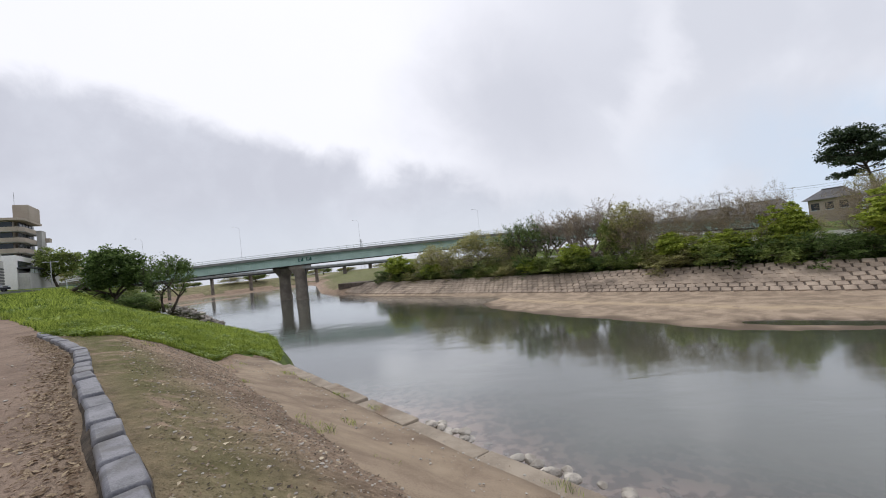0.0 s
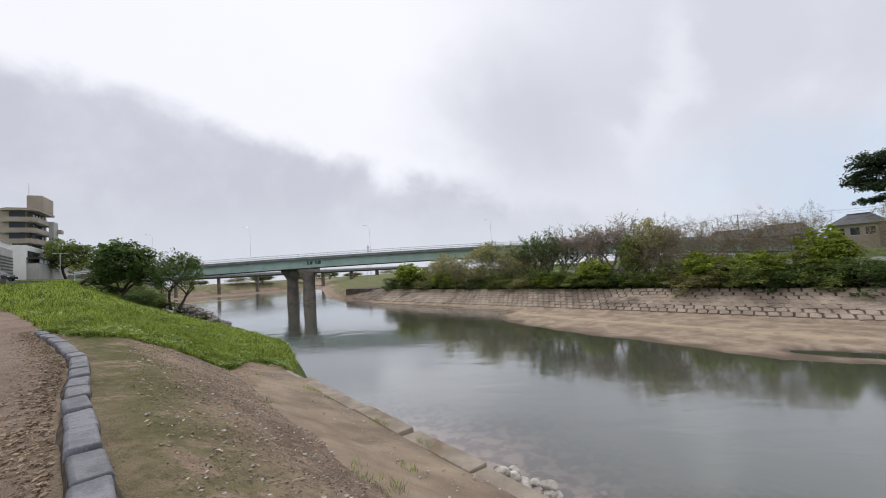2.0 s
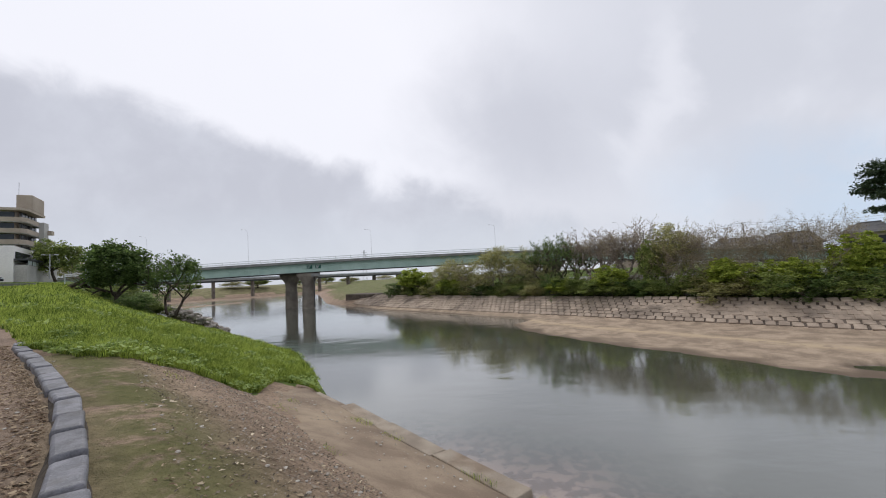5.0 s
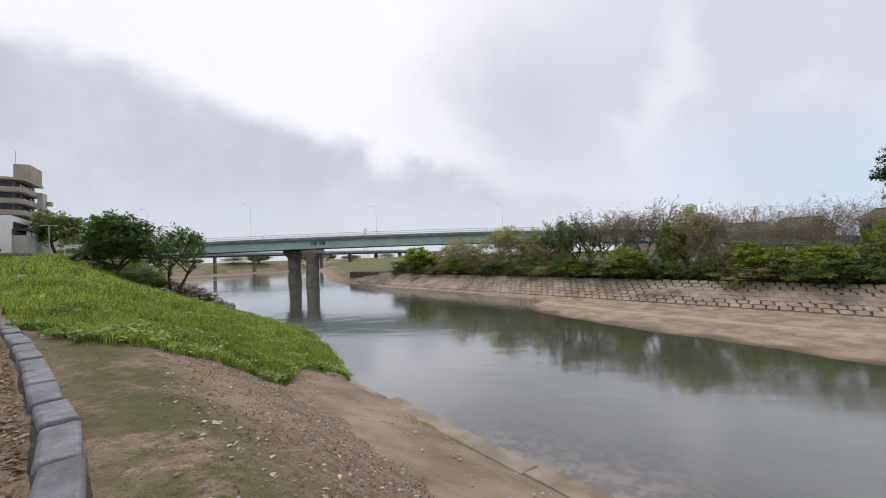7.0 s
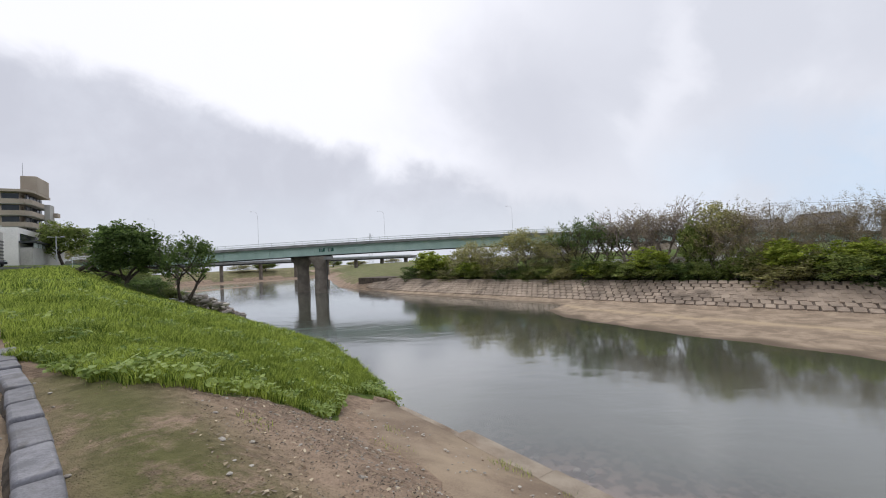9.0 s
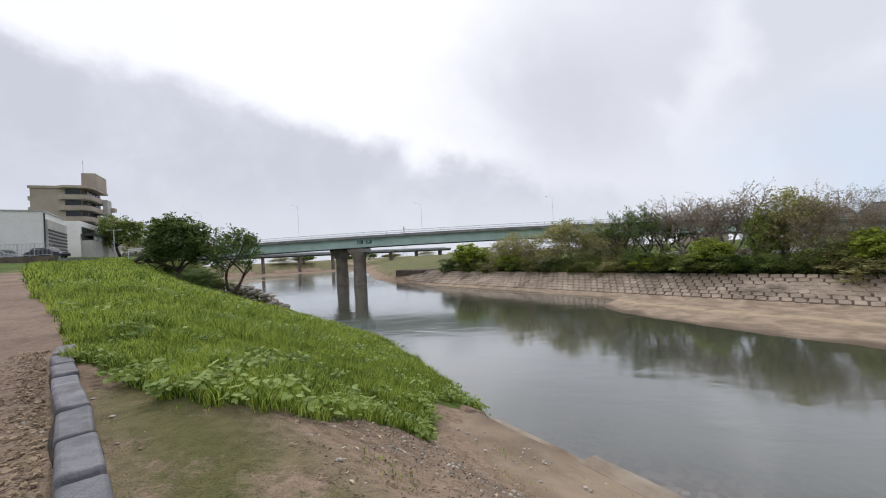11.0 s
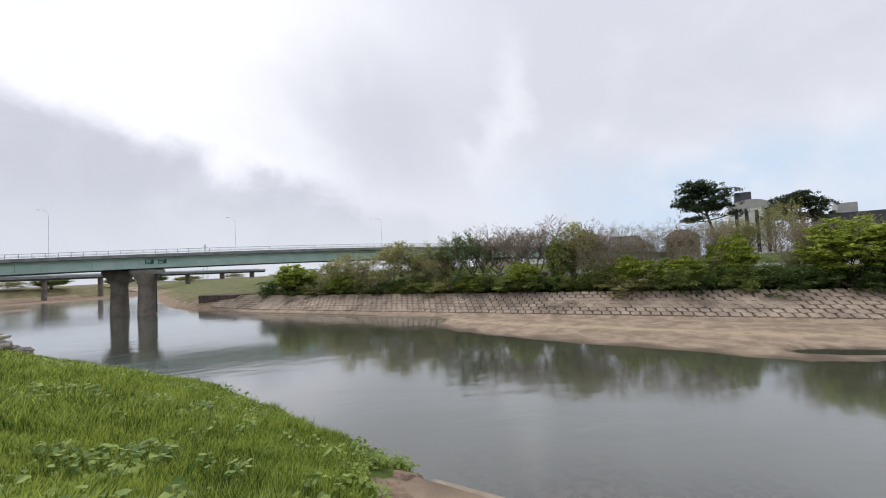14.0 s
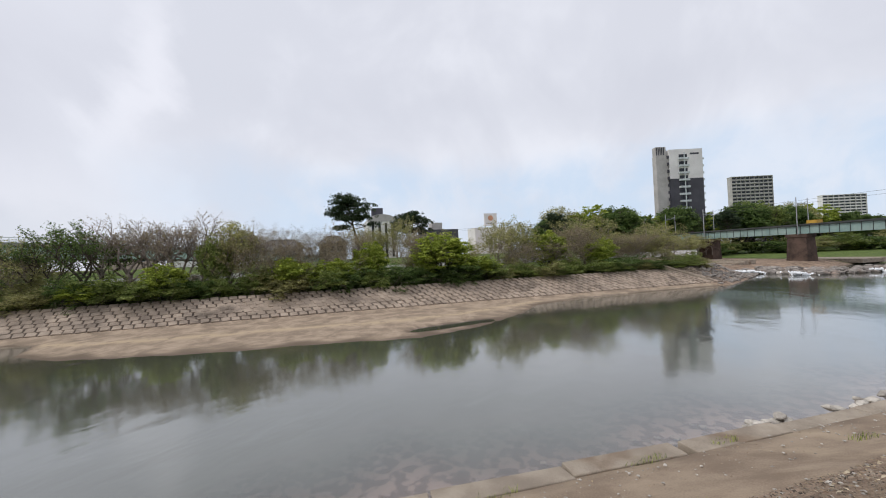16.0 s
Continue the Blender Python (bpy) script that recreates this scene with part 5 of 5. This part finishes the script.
plant(PINES[0], "pine_tree", "tree", 5.6, 149, 24.4, 11.0, 0, "pines behind the road")
plant(PINES[1], "pine_tree", "tree", -14.2, 149, 17.6, 9.5, 100, "pines behind the road")
for k, (u, v, h, r) in enumerate(((4, 140, 10.0, 5.0), (0, 138, 9, 5), (-20, 140, 8, 5), (-6, 136, 12.5, 5.5), (-12, 138, 8, 4.5))):
    plant(OLIVE[0], "tree", "tree", u, v, h, r, 90 * k, "trees behind the road")
# wooded rise behind the railway
for k in range(26):
    u, v = -70 - 6.2 * k + sh.uniform(-3, 3), 150 + sh.uniform(-6, 14) - k * 0.6
    h = sh.uniform(15, 22)
    kind = (ROUND[0], ROUND[1], OLIVE[1], ROUND[0], BRIGHT[0])[k % 5]
    plant(kind, "tree", "tree", u, v, h, h * 0.52, 40 * k, "wooded rise behind the railway", z=4.5)
for k, (u, v, h) in enumerate(((-66, 132, 17), (-148, 132, 17), (-160, 140, 19), (-139, 150, 18))):
    plant(PINES[k % 2], "pine_tree", "tree", u, v, h, h * 0.4, 50 * k, "wooded rise behind the railway", z=4.5)
for k in range(10):
    plant(OLIVE[k % 2], "tree", "tree", -60 - 5 * k, 112 + sh.uniform(-6, 10), sh.uniform(6, 9), 5.0, 33 * k, "growth before the railway", z=3.5)
for k in range(22):
    h = sh.uniform(11, 17)
    plant((ROUND[1], ROUND[0], OLIVE[1])[k % 3], "tree", "tree", -205 - 11 * k, 150 - 4.5 * k + sh.uniform(-8, 8), h, h * 0.6, 50 * k, "wooded rise behind the railway", z=3.0)
for k in range(14):
    plant(SHRUB[k % 3], "bush", "bush", -118 - 12 * k, 138 - 3 * k + sh.uniform(-6, 6), sh.uniform(4, 7), 7.5, 50 * k, "undergrowth behind the railway", z=2.6)
# far hedge lines upstream
for k in range(16):
    plant((ROUND[1], OLIVE[1])[k % 2], "tree", "tree", 330 + sh.uniform(-20, 60), -40 + 16 * k, sh.uniform(4, 7), 9, 40 * k, "distant trees upstream", z=6.2)

# ---- grass and weeds on the near slope ----


def on_slope(nr, n, u0, u1, v0, v1):
    u, v = nr.uniform(u0, u1, n), nr.uniform(v0, v1, n)
    ve = bank_foot(u)[0]
    wob = 0.35 * lumps(u, v, 0.8)
    keep = (u > grass_edge(v) + wob) & (v > path_edge(u) + 0.25 * lumps(u, v, 0.7)) & (v < ve + 0.25)
    return u[keep], v[keep]


def blades(nr, u, v, lo, hi, width):
    n = len(u)
    z = land(u, v)
    x, y = AU.x * u + AV.x * v, AU.y * u + AV.y * v
    tuft = 0.3 + 0.65 * np.clip(0.5 + lumps(u, v, 0.45, 3.0), 0, 1) + 0.65 * np.clip(lumps(u, v, 1.5, 7.0), 0, 1)
    h = nr.uniform(lo, hi, n) * tuft
    a, b = nr.uniform(0, 2 * math.pi, n), nr.uniform(0, 2 * math.pi, n)
    bend = nr.uniform(0.15, 0.75, n) * h
    w = width * nr.uniform(0.6, 1.3, n)
    base = np.stack([x, y, z - 0.02], 1)
    side = np.stack([np.cos(a), np.sin(a), 0 * a], 1) * w[:, None]
    lean = np.stack([np.cos(b), np.sin(b), 0 * b], 1) * bend[:, None]
    up = np.zeros((n, 3))
    up[:, 2] = h
    V = np.stack([base - side, base + side, base + lean * 0.35 + up * 0.62 - side * 0.75, base + lean * 0.35 + up * 0.62 + side * 0.75, base + lean + up * 0.97], 1).reshape(-1, 3)
    i = np.arange(n) * 5
    F = np.concatenate([np.stack([i, i + 1, i + 3], 1), np.stack([i, i + 3, i + 2], 1), np.stack([i + 2, i + 3, i + 4], 1)])
    return V, F


def build_grass():
    nr = np.random.default_rng(9)
    spans = ((260000, 18.7, 27, -1.5, 12, 0.10, 0.32, 0.0055), (150000, 26, 40, -4, 15, 0.16, 0.42, 0.009), (90000, 40, 92, -10, 17, 0.2, 0.45, 0.026))
    for n, u0, u1, v0, v1, lo, hi, w in spans:
        u, v = on_slope(nr, n, u0, u1, v0, v1)
        V, F = blades(nr, u, v, lo, hi, w)
        tagged(new("grass", raw_mesh("grass", V, F, BLADE)), "lush green grass on the river bank", "grass", "", "stuff")


build_grass()


def leaf_mesh(seed):
    """One broad, slightly cupped leaf on its stalk, a unit long."""
    nr = random.Random(seed)
    g = Geo()
    ring = [(-0.78, 0.0, 0.02), (-0.9, 0.28, 0.05), (-0.55, 0.68, 0.10), (0.0, 0.82, 0.10), (0.55, 0.5, 0.02), (1.0, 0, -0.14), (0.55, -0.5, 0.02), (0.0, -0.82, 0.10), (-0.55, -0.68, 0.10), (-0.9, -0.28, 0.05)]
    g.v = [(x * nr.uniform(0.9, 1.08), y * nr.uniform(0.88, 1.1), z + nr.uniform(-0.05, 0.05)) for x, y, z in ring] + [(0.3, 0, -0.05), (-0.4, 0, -0.03)]
    g.f = [(0, 1, 11), (1, 2, 11), (2, 3, 11), (3, 10, 11), (3, 4, 10), (4, 5, 10), (5, 6, 10), (6, 7, 10), (7, 11, 10), (7, 8, 11), (8, 9, 11), (9, 0, 11)]
    g.add([(-0.8, -0.02, 0), (-0.8, 0.02, 0), (-1.6, 0.02, -2.6), (-1.6, -0.02, -2.6)], [(0, 1, 2, 3)])
    return g.mesh("leaf", WEED)


LEAFS = [leaf_mesh(k) for k in range(5)]


def leaf_poses(rnd, n, size, tall):
    out = []
    for _ in range(n):
        a, r = rnd.uniform(0, 6.283), 0.23 * math.sqrt(rnd.random())
        s = size * rnd.uniform(0.6, 1.3)
        out.append(Matrix.LocRotScale(Vector((r * math.cos(a), r * math.sin(a), tall * rnd.uniform(0.45, 1.0) * (1.15 - r))), Euler((rnd.gauss(0, 0.3), rnd.gauss(0.2, 0.3), a + rnd.gauss(0, 0.5))), Vector((s, s, s))))
    return out


def build_weeds():
    nr, rnd = np.random.default_rng(12), random.Random(8)
    u, v = on_slope(nr, 2600, 18.5, 31, 0.6, 11)
    d = 0.5 + lumps(u, v, 1.4, 5.0)
    first = np.exp(-((u - grass_edge(v)) / 0.9) ** 2)
    keep = nr.uniform(0, 1, len(u)) < np.clip(0.02 + 0.22 * np.clip(d, 0, 2) ** 3 + 0.5 * first, 0, 0.9)
    u, v = u[keep], v[keep]
    order = np.argsort(u - grass_edge(v))
    V, F = [], []

    def lay(m, poses):
        for q in poses:
            me, o, t = rnd.choice(LEAFS), len(V), m @ q
            V.extend(tuple(t @ p.co) for p in me.vertices)
            F.extend(tuple(i + o for i in p.vertices) for p in me.polygons)

    for k, i in enumerate(order):
        m = here(u[i], v[i], height(u[i], v[i]), nr.uniform(0, 360))
        poses = leaf_poses(rnd, rnd.randint(20, 28), rnd.uniform(0.034, 0.050), rnd.uniform(0.12, 0.27))
        if k < 75:
            root = thing("leafy_weed", m, "clump of broad pale green leaves at the edge of the grass", "weed", "weeds at the edge of the growth")
            for q in poses:
                part("leaf", rnd.choice(LEAFS), None, root).matrix_basis = q
        else:
            lay(m, poses)
    # the rest, further up the slope
    u, v = on_slope(nr, 620, 28, 55, -3, 15)
    keep = lumps(u, v, 2.4, 5.0) > 0.15
    for a, b in zip(u[keep], v[keep]):
        lay(here(a, b, height(a, b), nr.uniform(0, 360), (1.25, 1.25, 1.1)), leaf_poses(rnd, 12, 0.052, 0.34))
    me = bpy.data.meshes.new("far_weeds")
    me.from_pydata(V, [], F)
    me.materials.append(WEED)
    tagged(new("far_weeds", me), "scattered broad-leaved weeds in the long grass", "weeds", "", "stuff")


build_weeds()


def tuft(name, u, v, r, h, n, seed, label):
    nr = np.random.default_rng(seed)
    a, d = nr.uniform(0, 6.283, n), r * np.sqrt(nr.uniform(0, 1, n))
    uu, vv = u + d * np.cos(a) * 1.6, v + d * np.sin(a) * 0.7
    V, F = blades(nr, uu, vv, h * 0.5, h, 0.0035)
    zmin = V[:, 2].min()
    if 5.7 < v < 8.2 and u < 22:
        lift = np.interp(vv, [5.6, 6.4, 7.1, 7.8, 8.1], [4.03, 3.9, 3.7, 3.47, 3.47]) - land(uu, vv)
        V[:, 2] += np.repeat(lift, 5)
    tagged(new(name, raw_mesh(name, V, F, BLADE)), label, "grass tuft", "", "stuff")


for k, (u, v, r, h, n) in enumerate(((8.3, 5.2, 0.42, 0.3, 320), (14.1, 5.5, 0.3, 0.2, 160), (6.2, 5.4, 0.3, 0.2, 140), (10.6, 7.75, 0.22, 0.16, 90), (12.6, 7.7, 0.3, 0.16, 120), (15.6, 7.7, 0.28, 0.16, 110),
                                     (17.2, 7.65, 0.35, 0.14, 140), (4.6, 7.7, 0.25, 0.16, 90), (9.2, 6.3, 0.2, 0.15, 70), (19.5, 6.6, 0.25, 0.12, 80), (18.4, 5.9, 0.5, 0.14, 150), (12.0, 6.0, 0.2, 0.14, 60),
                                     (19.3, 1.9, 0.25, 0.09, 120), (17.5, 3.3, 0.3, 0.12, 80), (2.0, 7.2, 0.2, 0.15, 60), (-2.5, 6.6, 0.3, 0.18, 90), (-6, 7.7, 0.25, 0.16, 80), (0.5, 5.8, 0.3, 0.2, 120))):
    tuft("grass_tuft", u, v, r, h, n, 100 + k, "small tuft of green grass on bare ground")


def litter(name, mat, n, u0, u1, v0, v1, size, label, seed, place=None):
    """Dry leaves and chips lying about."""
    nr = np.random.default_rng(seed)
    u, v = nr.uniform(u0, u1, n), nr.uniform(v0, v1, n)
    if place is not None:
        u, v = place(nr, n)
    z = np.maximum(land(u, v), -0.5)
    ap = (v > 5.6) & (v < 7.78) & (u < 22)
    z = np.where(ap, np.interp(v, [5.6, 6.4, 7.1, 7.8], [4.04, 3.91, 3.68, 3.46]), z) + 0.012
    c = np.stack([AU.x * u + AV.x * v, AU.y * u + AV.y * v, z], 1)
    a = nr.uniform(0, 6.283, n)
    s = size * nr.uniform(0.4, 1.3, n)[:, None]
    p = np.stack([np.cos(a), np.sin(a), nr.normal(0, 0.2, n)], 1) * s
    q = np.stack([-np.sin(a), np.cos(a), nr.normal(0, 0.25, n)], 1) * s * nr.uniform(0.3, 0.7, n)[:, None]
    up = np.zeros((n, 3))
    up[:, 2] = size * 0.25
    V = np.stack([c - p, c + q + up, c + p, c - q + up], 1).reshape(-1, 3)
    i = np.arange(n) * 4
    tagged(new(name, raw_mesh(name, V, np.concatenate([np.stack([i, i + 1, i + 2], 1), np.stack([i, i + 2, i + 3], 1)]), mat)), label, "leaf litter", "", "stuff")


def beside_kerb(nr, n):
    u = nr.uniform(-2, 25, n)
    return u, kerb_v(u) - 0.2 - np.abs(nr.normal(0, 0.26, n))


litter("leaf_litter", DRYLEAF, 5200, 0, 0, 0, 0, 0.032, "brown dry leaves gathered along the kerb", 31, beside_kerb)
litter("leaf_litter", DRYLEAF, 2600, -2, 22, 2.4, 5.6, 0.024, "dry leaves and chips scattered on bare soil", 32)


def on_soil(nr, n):
    u, v = nr.uniform(-2, 21, n), nr.normal(4.3, 0.85, n)
    k = (v > 2.5) & (v < 5.9) & (lumps(u, v, 1.2, 3.0) > -0.35)
    return np.where(k, u, nr.uniform(-2, 21, n)), np.where(k, v, nr.uniform(2.6, 5.6, n))


litter("wood_chips", WOODPALE, 7000, 0, 0, 0, 0, 0.022, "weathered wood chips scattered on the soil slope", 36, on_soil)
litter("wood_chips", BARK, 4200, 0, 0, 0, 0, 0.02, "dark bark chips and clods on the soil slope", 33, on_soil)
PALELEAF = leafy("bleached_leaf", (0.30, 0.23, 0.15), (0.66, 0.57, 0.42), 0.7, 0.1)
litter("leaf_litter", PALELEAF, 620, 0, 0, 0, 0, 0.034, "bleached leaves and chips scattered over the soil slope", 37, on_soil)
litter("leaf_litter", PALELEAF, 160, -2, 19, 2.5, 3.6, 0.034, "bleached leaves scattered over the moss", 38)
litter("leaf_litter", DRYLEAF, 260, -2, 22, 5.6, 7.7, 0.022, "pale chips on the concrete apron", 34)
litter("leaf_litter", DRYLEAF, 500, -2, 24, -3, 1.8, 0.025, "dry leaves on the earth path", 35)

ps = random.Random(3)


def build_gravel():
    """Pebbles too many to count, strewn over soil, path and apron."""
    rnd = random.Random(44)
    V, F = [], []
    for k in range(2600):
        u = rnd.uniform(-1, 21)
        v = rnd.choice((rnd.uniform(2.5, 5.6), rnd.uniform(3.6, 5.6), rnd.uniform(5.7, 7.6), rnd.uniform(-2.5, 1.6)))
        z = float(np.interp(v, [5.6, 6.4, 7.1, 7.8], [4.03, 3.9, 3.68, 3.45])) if v > 5.6 else height(u, v)
        s = 0.015 + 0.05 * rnd.random() ** 2.6
        m = here(u, v, z + s * 0.15, rnd.uniform(0, 360), (s, s, s))
        me, o = PEBBLES[k % 4], len(V)
        V += [tuple(m @ q.co) for q in me.vertices]
        F += [tuple(i + o for i in p.vertices) for p in me.polygons]
    me = bpy.data.meshes.new("gravel")
    me.from_pydata(V, [], F)
    me.materials.append(STONE)
    tagged(new("gravel", me), "pale gravel strewn over the bare soil", "gravel", "", "stuff")


build_gravel()
PALE = [rock_mesh('rock', 60 + k, STONE, 0.62) for k in range(3)]
for k in range(190):
    u, v = ps.uniform(-1, 21.5), ps.choice((ps.uniform(2.5, 5.6), ps.uniform(2.5, 5.6), ps.uniform(5.8, 7.6)))
    z = float(np.interp(v, [5.6, 6.4, 7.1, 7.8], [4.03, 3.9, 3.68, 3.45])) if v > 5.6 else height(u, v)
    s = ps.uniform(0.02, 0.075)
    ob = new("stone", PEBBLES[k % 4])
    ob.matrix_world = here(u, v, z + s * 0.12, ps.uniform(0, 360), (s, s, s))
    tagged(ob, "small pale stone on the bare bank", "stone", "stones on the bank")
for k in range(90):
    u, v = ps.uniform(0, 24), ps.uniform(9.0, 15.5)
    s = ps.uniform(0.15, 0.5)
    ob = new("stone", ROCKS[k % 6])
    ob.matrix_world = here(u, v, -0.42, ps.uniform(0, 360), (s, s, s * 0.6))
    tagged(ob, "brown cobble under the shallow water", "stone", "stones in the shallows")
for k in range(40):
    u = ps.uniform(7.7, 9.3) if k < 20 else ps.uniform(2.5, 6.2)
    s = ps.uniform(0.15, 0.36)
    ob = new("rock", PALE[k % 3])
    ob.matrix_world = here(u + ps.uniform(-0.2, 0.2), 8.36 + ps.uniform(-0.05, 0.3), 3.1 + ps.uniform(0, 0.2), ps.uniform(0, 360), (s, s, s))
    tagged(ob, "pale angular rock heaped against the river wall", "rock", "rocks by the wall")

# ---- pieces: kerb, coping, revetment ----


def bevelled(name, sx, sy, sz, mat, bevel, seed, segments=2):
    rnd = random.Random(seed)
    bm = bmesh.new()
    bmesh.ops.create_cube(bm, size=1)
    for v in bm.verts:
        v.co = Vector((v.co.x * sx * (1 + rnd.uniform(-0.03, 0.03)), v.co.y * sy * (1 + rnd.uniform(-0.05, 0.05)), v.co.z * sz + (rnd.uniform(-0.012, 0.012) if v.co.z > 0 else 0)))
    bmesh.ops.bevel(bm, geom=bm.edges[:], offset=bevel, segments=segments, profile=0.5, affect="EDGES")
    me = bpy.data.meshes.new(name)
    bm.to_mesh(me)
    bm.free()
    # flat faces stay flat, only the worn edges are round
    big = max(p.area for p in me.polygons)
    me.polygons.foreach_set("use_smooth", [p.area < 0.15 * big for p in me.polygons])
    me.materials.append(mat)
    return me


KERBS = [bevelled("kerb_stone", 1.0, 0.27, 0.30, KERB, 0.04, 200 + k) for k in range(6)]
kerb = thing("kerb", here(0, 0, 0), "row of dark grey rounded kerb stones beside the earth path", "kerb", kind="structure")
# dark strip: fills the joints, and its rims paint the shadow beside the stones
strip_at = Geo()
for a in np.arange(-3.2, 24.2, 0.4):
    c = float(kerb_v(a))
    w0, w1 = 0.155 + 0.03 * math.sin(a * 3.1), 0.16 + 0.03 * math.sin(a * 2.3 + 1)
    strip_at.v += [(a, -c - w0, 5.93), (a, -c - 0.115, 6.03), (a, -c + 0.115, 6.03), (a, -c + w1, 5.96)]
strip_at.f = [(4 * i + j, 4 * i + 4 + j, 4 * i + 5 + j, 4 * i + 1 + j) for i in range(len(strip_at.v) // 4 - 1) for j in range(3)]
part("joint_fill", strip_at, HUMUS_SHADE, kerb, "dark soil filling the joints, its rims painted as the kerb's side shadow")
ku, k = -3.0, 0
while ku < 24.2:
    ln = float(np.interp(ku, [4, 10, 18], [0.70, 0.82, 0.95])) * ps.uniform(0.95, 1.05)
    v0, v1 = float(kerb_v(ku)), float(kerb_v(ku + ln))
    ob = part("kerb_stone", KERBS[k % 6], None, kerb)
    turned = pose(ku + ln / 2, -(v0 + v1) / 2 + ps.uniform(-0.012, 0.012), 5.94 + ps.uniform(-0.012, 0.012), ps.uniform(-2.5, 2.5), ps.uniform(-1.5, 1.5), math.degrees(math.atan2(-(v1 - v0), ln)) + ps.uniform(-2, 2))
    ob.matrix_basis = turned @ Matrix.Diagonal((ln - 0.06, 0.93 + 0.1 * min(1, max(0, (ku - 6) / 10)), 1, 1))
    ku += ln
    k += 1

COPES = [bevelled("coping_block", 2.46, 0.5, 0.2, CONCRETE, 0.025, 300 + k) for k in range(4)]
k = 0
cu = -60.0
while cu < 19:
    ob = part("coping_block", COPES[k % 4], None, WALL)
    ob.matrix_basis = pose(cu + 1.24, -float(cope_v(cu + 1.24)) + 0.22 + ps.uniform(-0.03, 0.03), 3.37 + ps.uniform(-0.02, 0.02), 0, ps.uniform(-0.5, 0.5), -math.degrees(math.atan(float(cope_v(cu + 2.5) - cope_v(cu)) / 2.5)) + ps.uniform(-0.6, 0.6))
    cu += 2.5 if k % 3 else 2.66
    k += 1

BLOCKS = [bevelled("revetment_block", 0.90, 0.90, 0.20, BLOCK, 0.035, 400 + k, 1) for k in range(5)]
rev = thing("revetment", here(0, 0, 0), "sloping river revetment of brown concrete blocks with dark joints", "revetment", kind="structure")
bed = Geo()
for u in np.arange(-50, 121, 3.0):
    s = float(far_shift(np.array([u]))[0])
    bed.v += [(u, -(56.2 + s), 0.50), (u, -(61.7 + s), 3.02)]
bed.f = [(2 * i, 2 * i + 1, 2 * i + 3, 2 * i + 2) for i in range(len(bed.v) // 2 - 1)]
part("bedding", bed, JOINT, rev, "dark gaps between the blocks")
ang = math.degrees(math.atan2(2.52, 5.5))
rest_v, rest_f = [], []
for row in range(7):
    f = (row + 0.5) / 7
    for c in range(int(168 / 1.12)):
        u = -48.5 + 1.12 * c + 0.56 * (row % 2) + ps.uniform(-0.03, 0.03)
        s = float(far_shift(np.array([u]))[0])
        m = pose(u, -(56.2 + 5.5 * f + s), 0.50 + 2.52 * f + 0.02 + ps.uniform(-0.025, 0.025), -ang + 4 + ps.uniform(-3, 3), ps.uniform(-4, 4), 13 + ps.uniform(-5, 5))
        if 12 < u < 52:
            part("revetment_block", BLOCKS[(row + c) % 5], None, rev).matrix_basis = m
        else:
            me, o = BLOCKS[(row + 3 * c) % 5], len(rest_v)
            rest_v += [tuple(m @ q.co) for q in me.vertices]
            rest_f += [tuple(i + o for i in p.vertices) for p in me.polygons]
# silt lying in the joints half-way up
silt = Geo()
for u in np.arange(6, 34, 0.6):
    a, b = 0.30 + 0.05 * math.sin(u * 0.9) + 0.04 * math.sin(u * 2.3), 0.66 + 0.06 * math.sin(u * 0.7 + 1) + 0.05 * math.sin(u * 1.9)
    for f in (a, a + 0.06, b - 0.06, b):
        silt.v.append((u, -(56.2 + 5.5 * f), 0.50 + 2.52 * f + (0.06 if f in (a, b) else 0.10) + 0.012 * math.sin(u * 3.7 + f * 20)))
silt.f = [(4 * i + j, 4 * i + 1 + j, 4 * i + 5 + j, 4 * i + 4 + j) for i in range(len(silt.v) // 4 - 1) for j in range(3)]
part("silt", silt, BLOCK, rev, "dry silt filling the joints", True)
me = bpy.data.meshes.new("outer_blocks")
me.from_pydata(rest_v, [], rest_f)
me.materials.append(BLOCK)
tagged(part("outer_blocks", me, None, rev), "", "", "", "stuff")
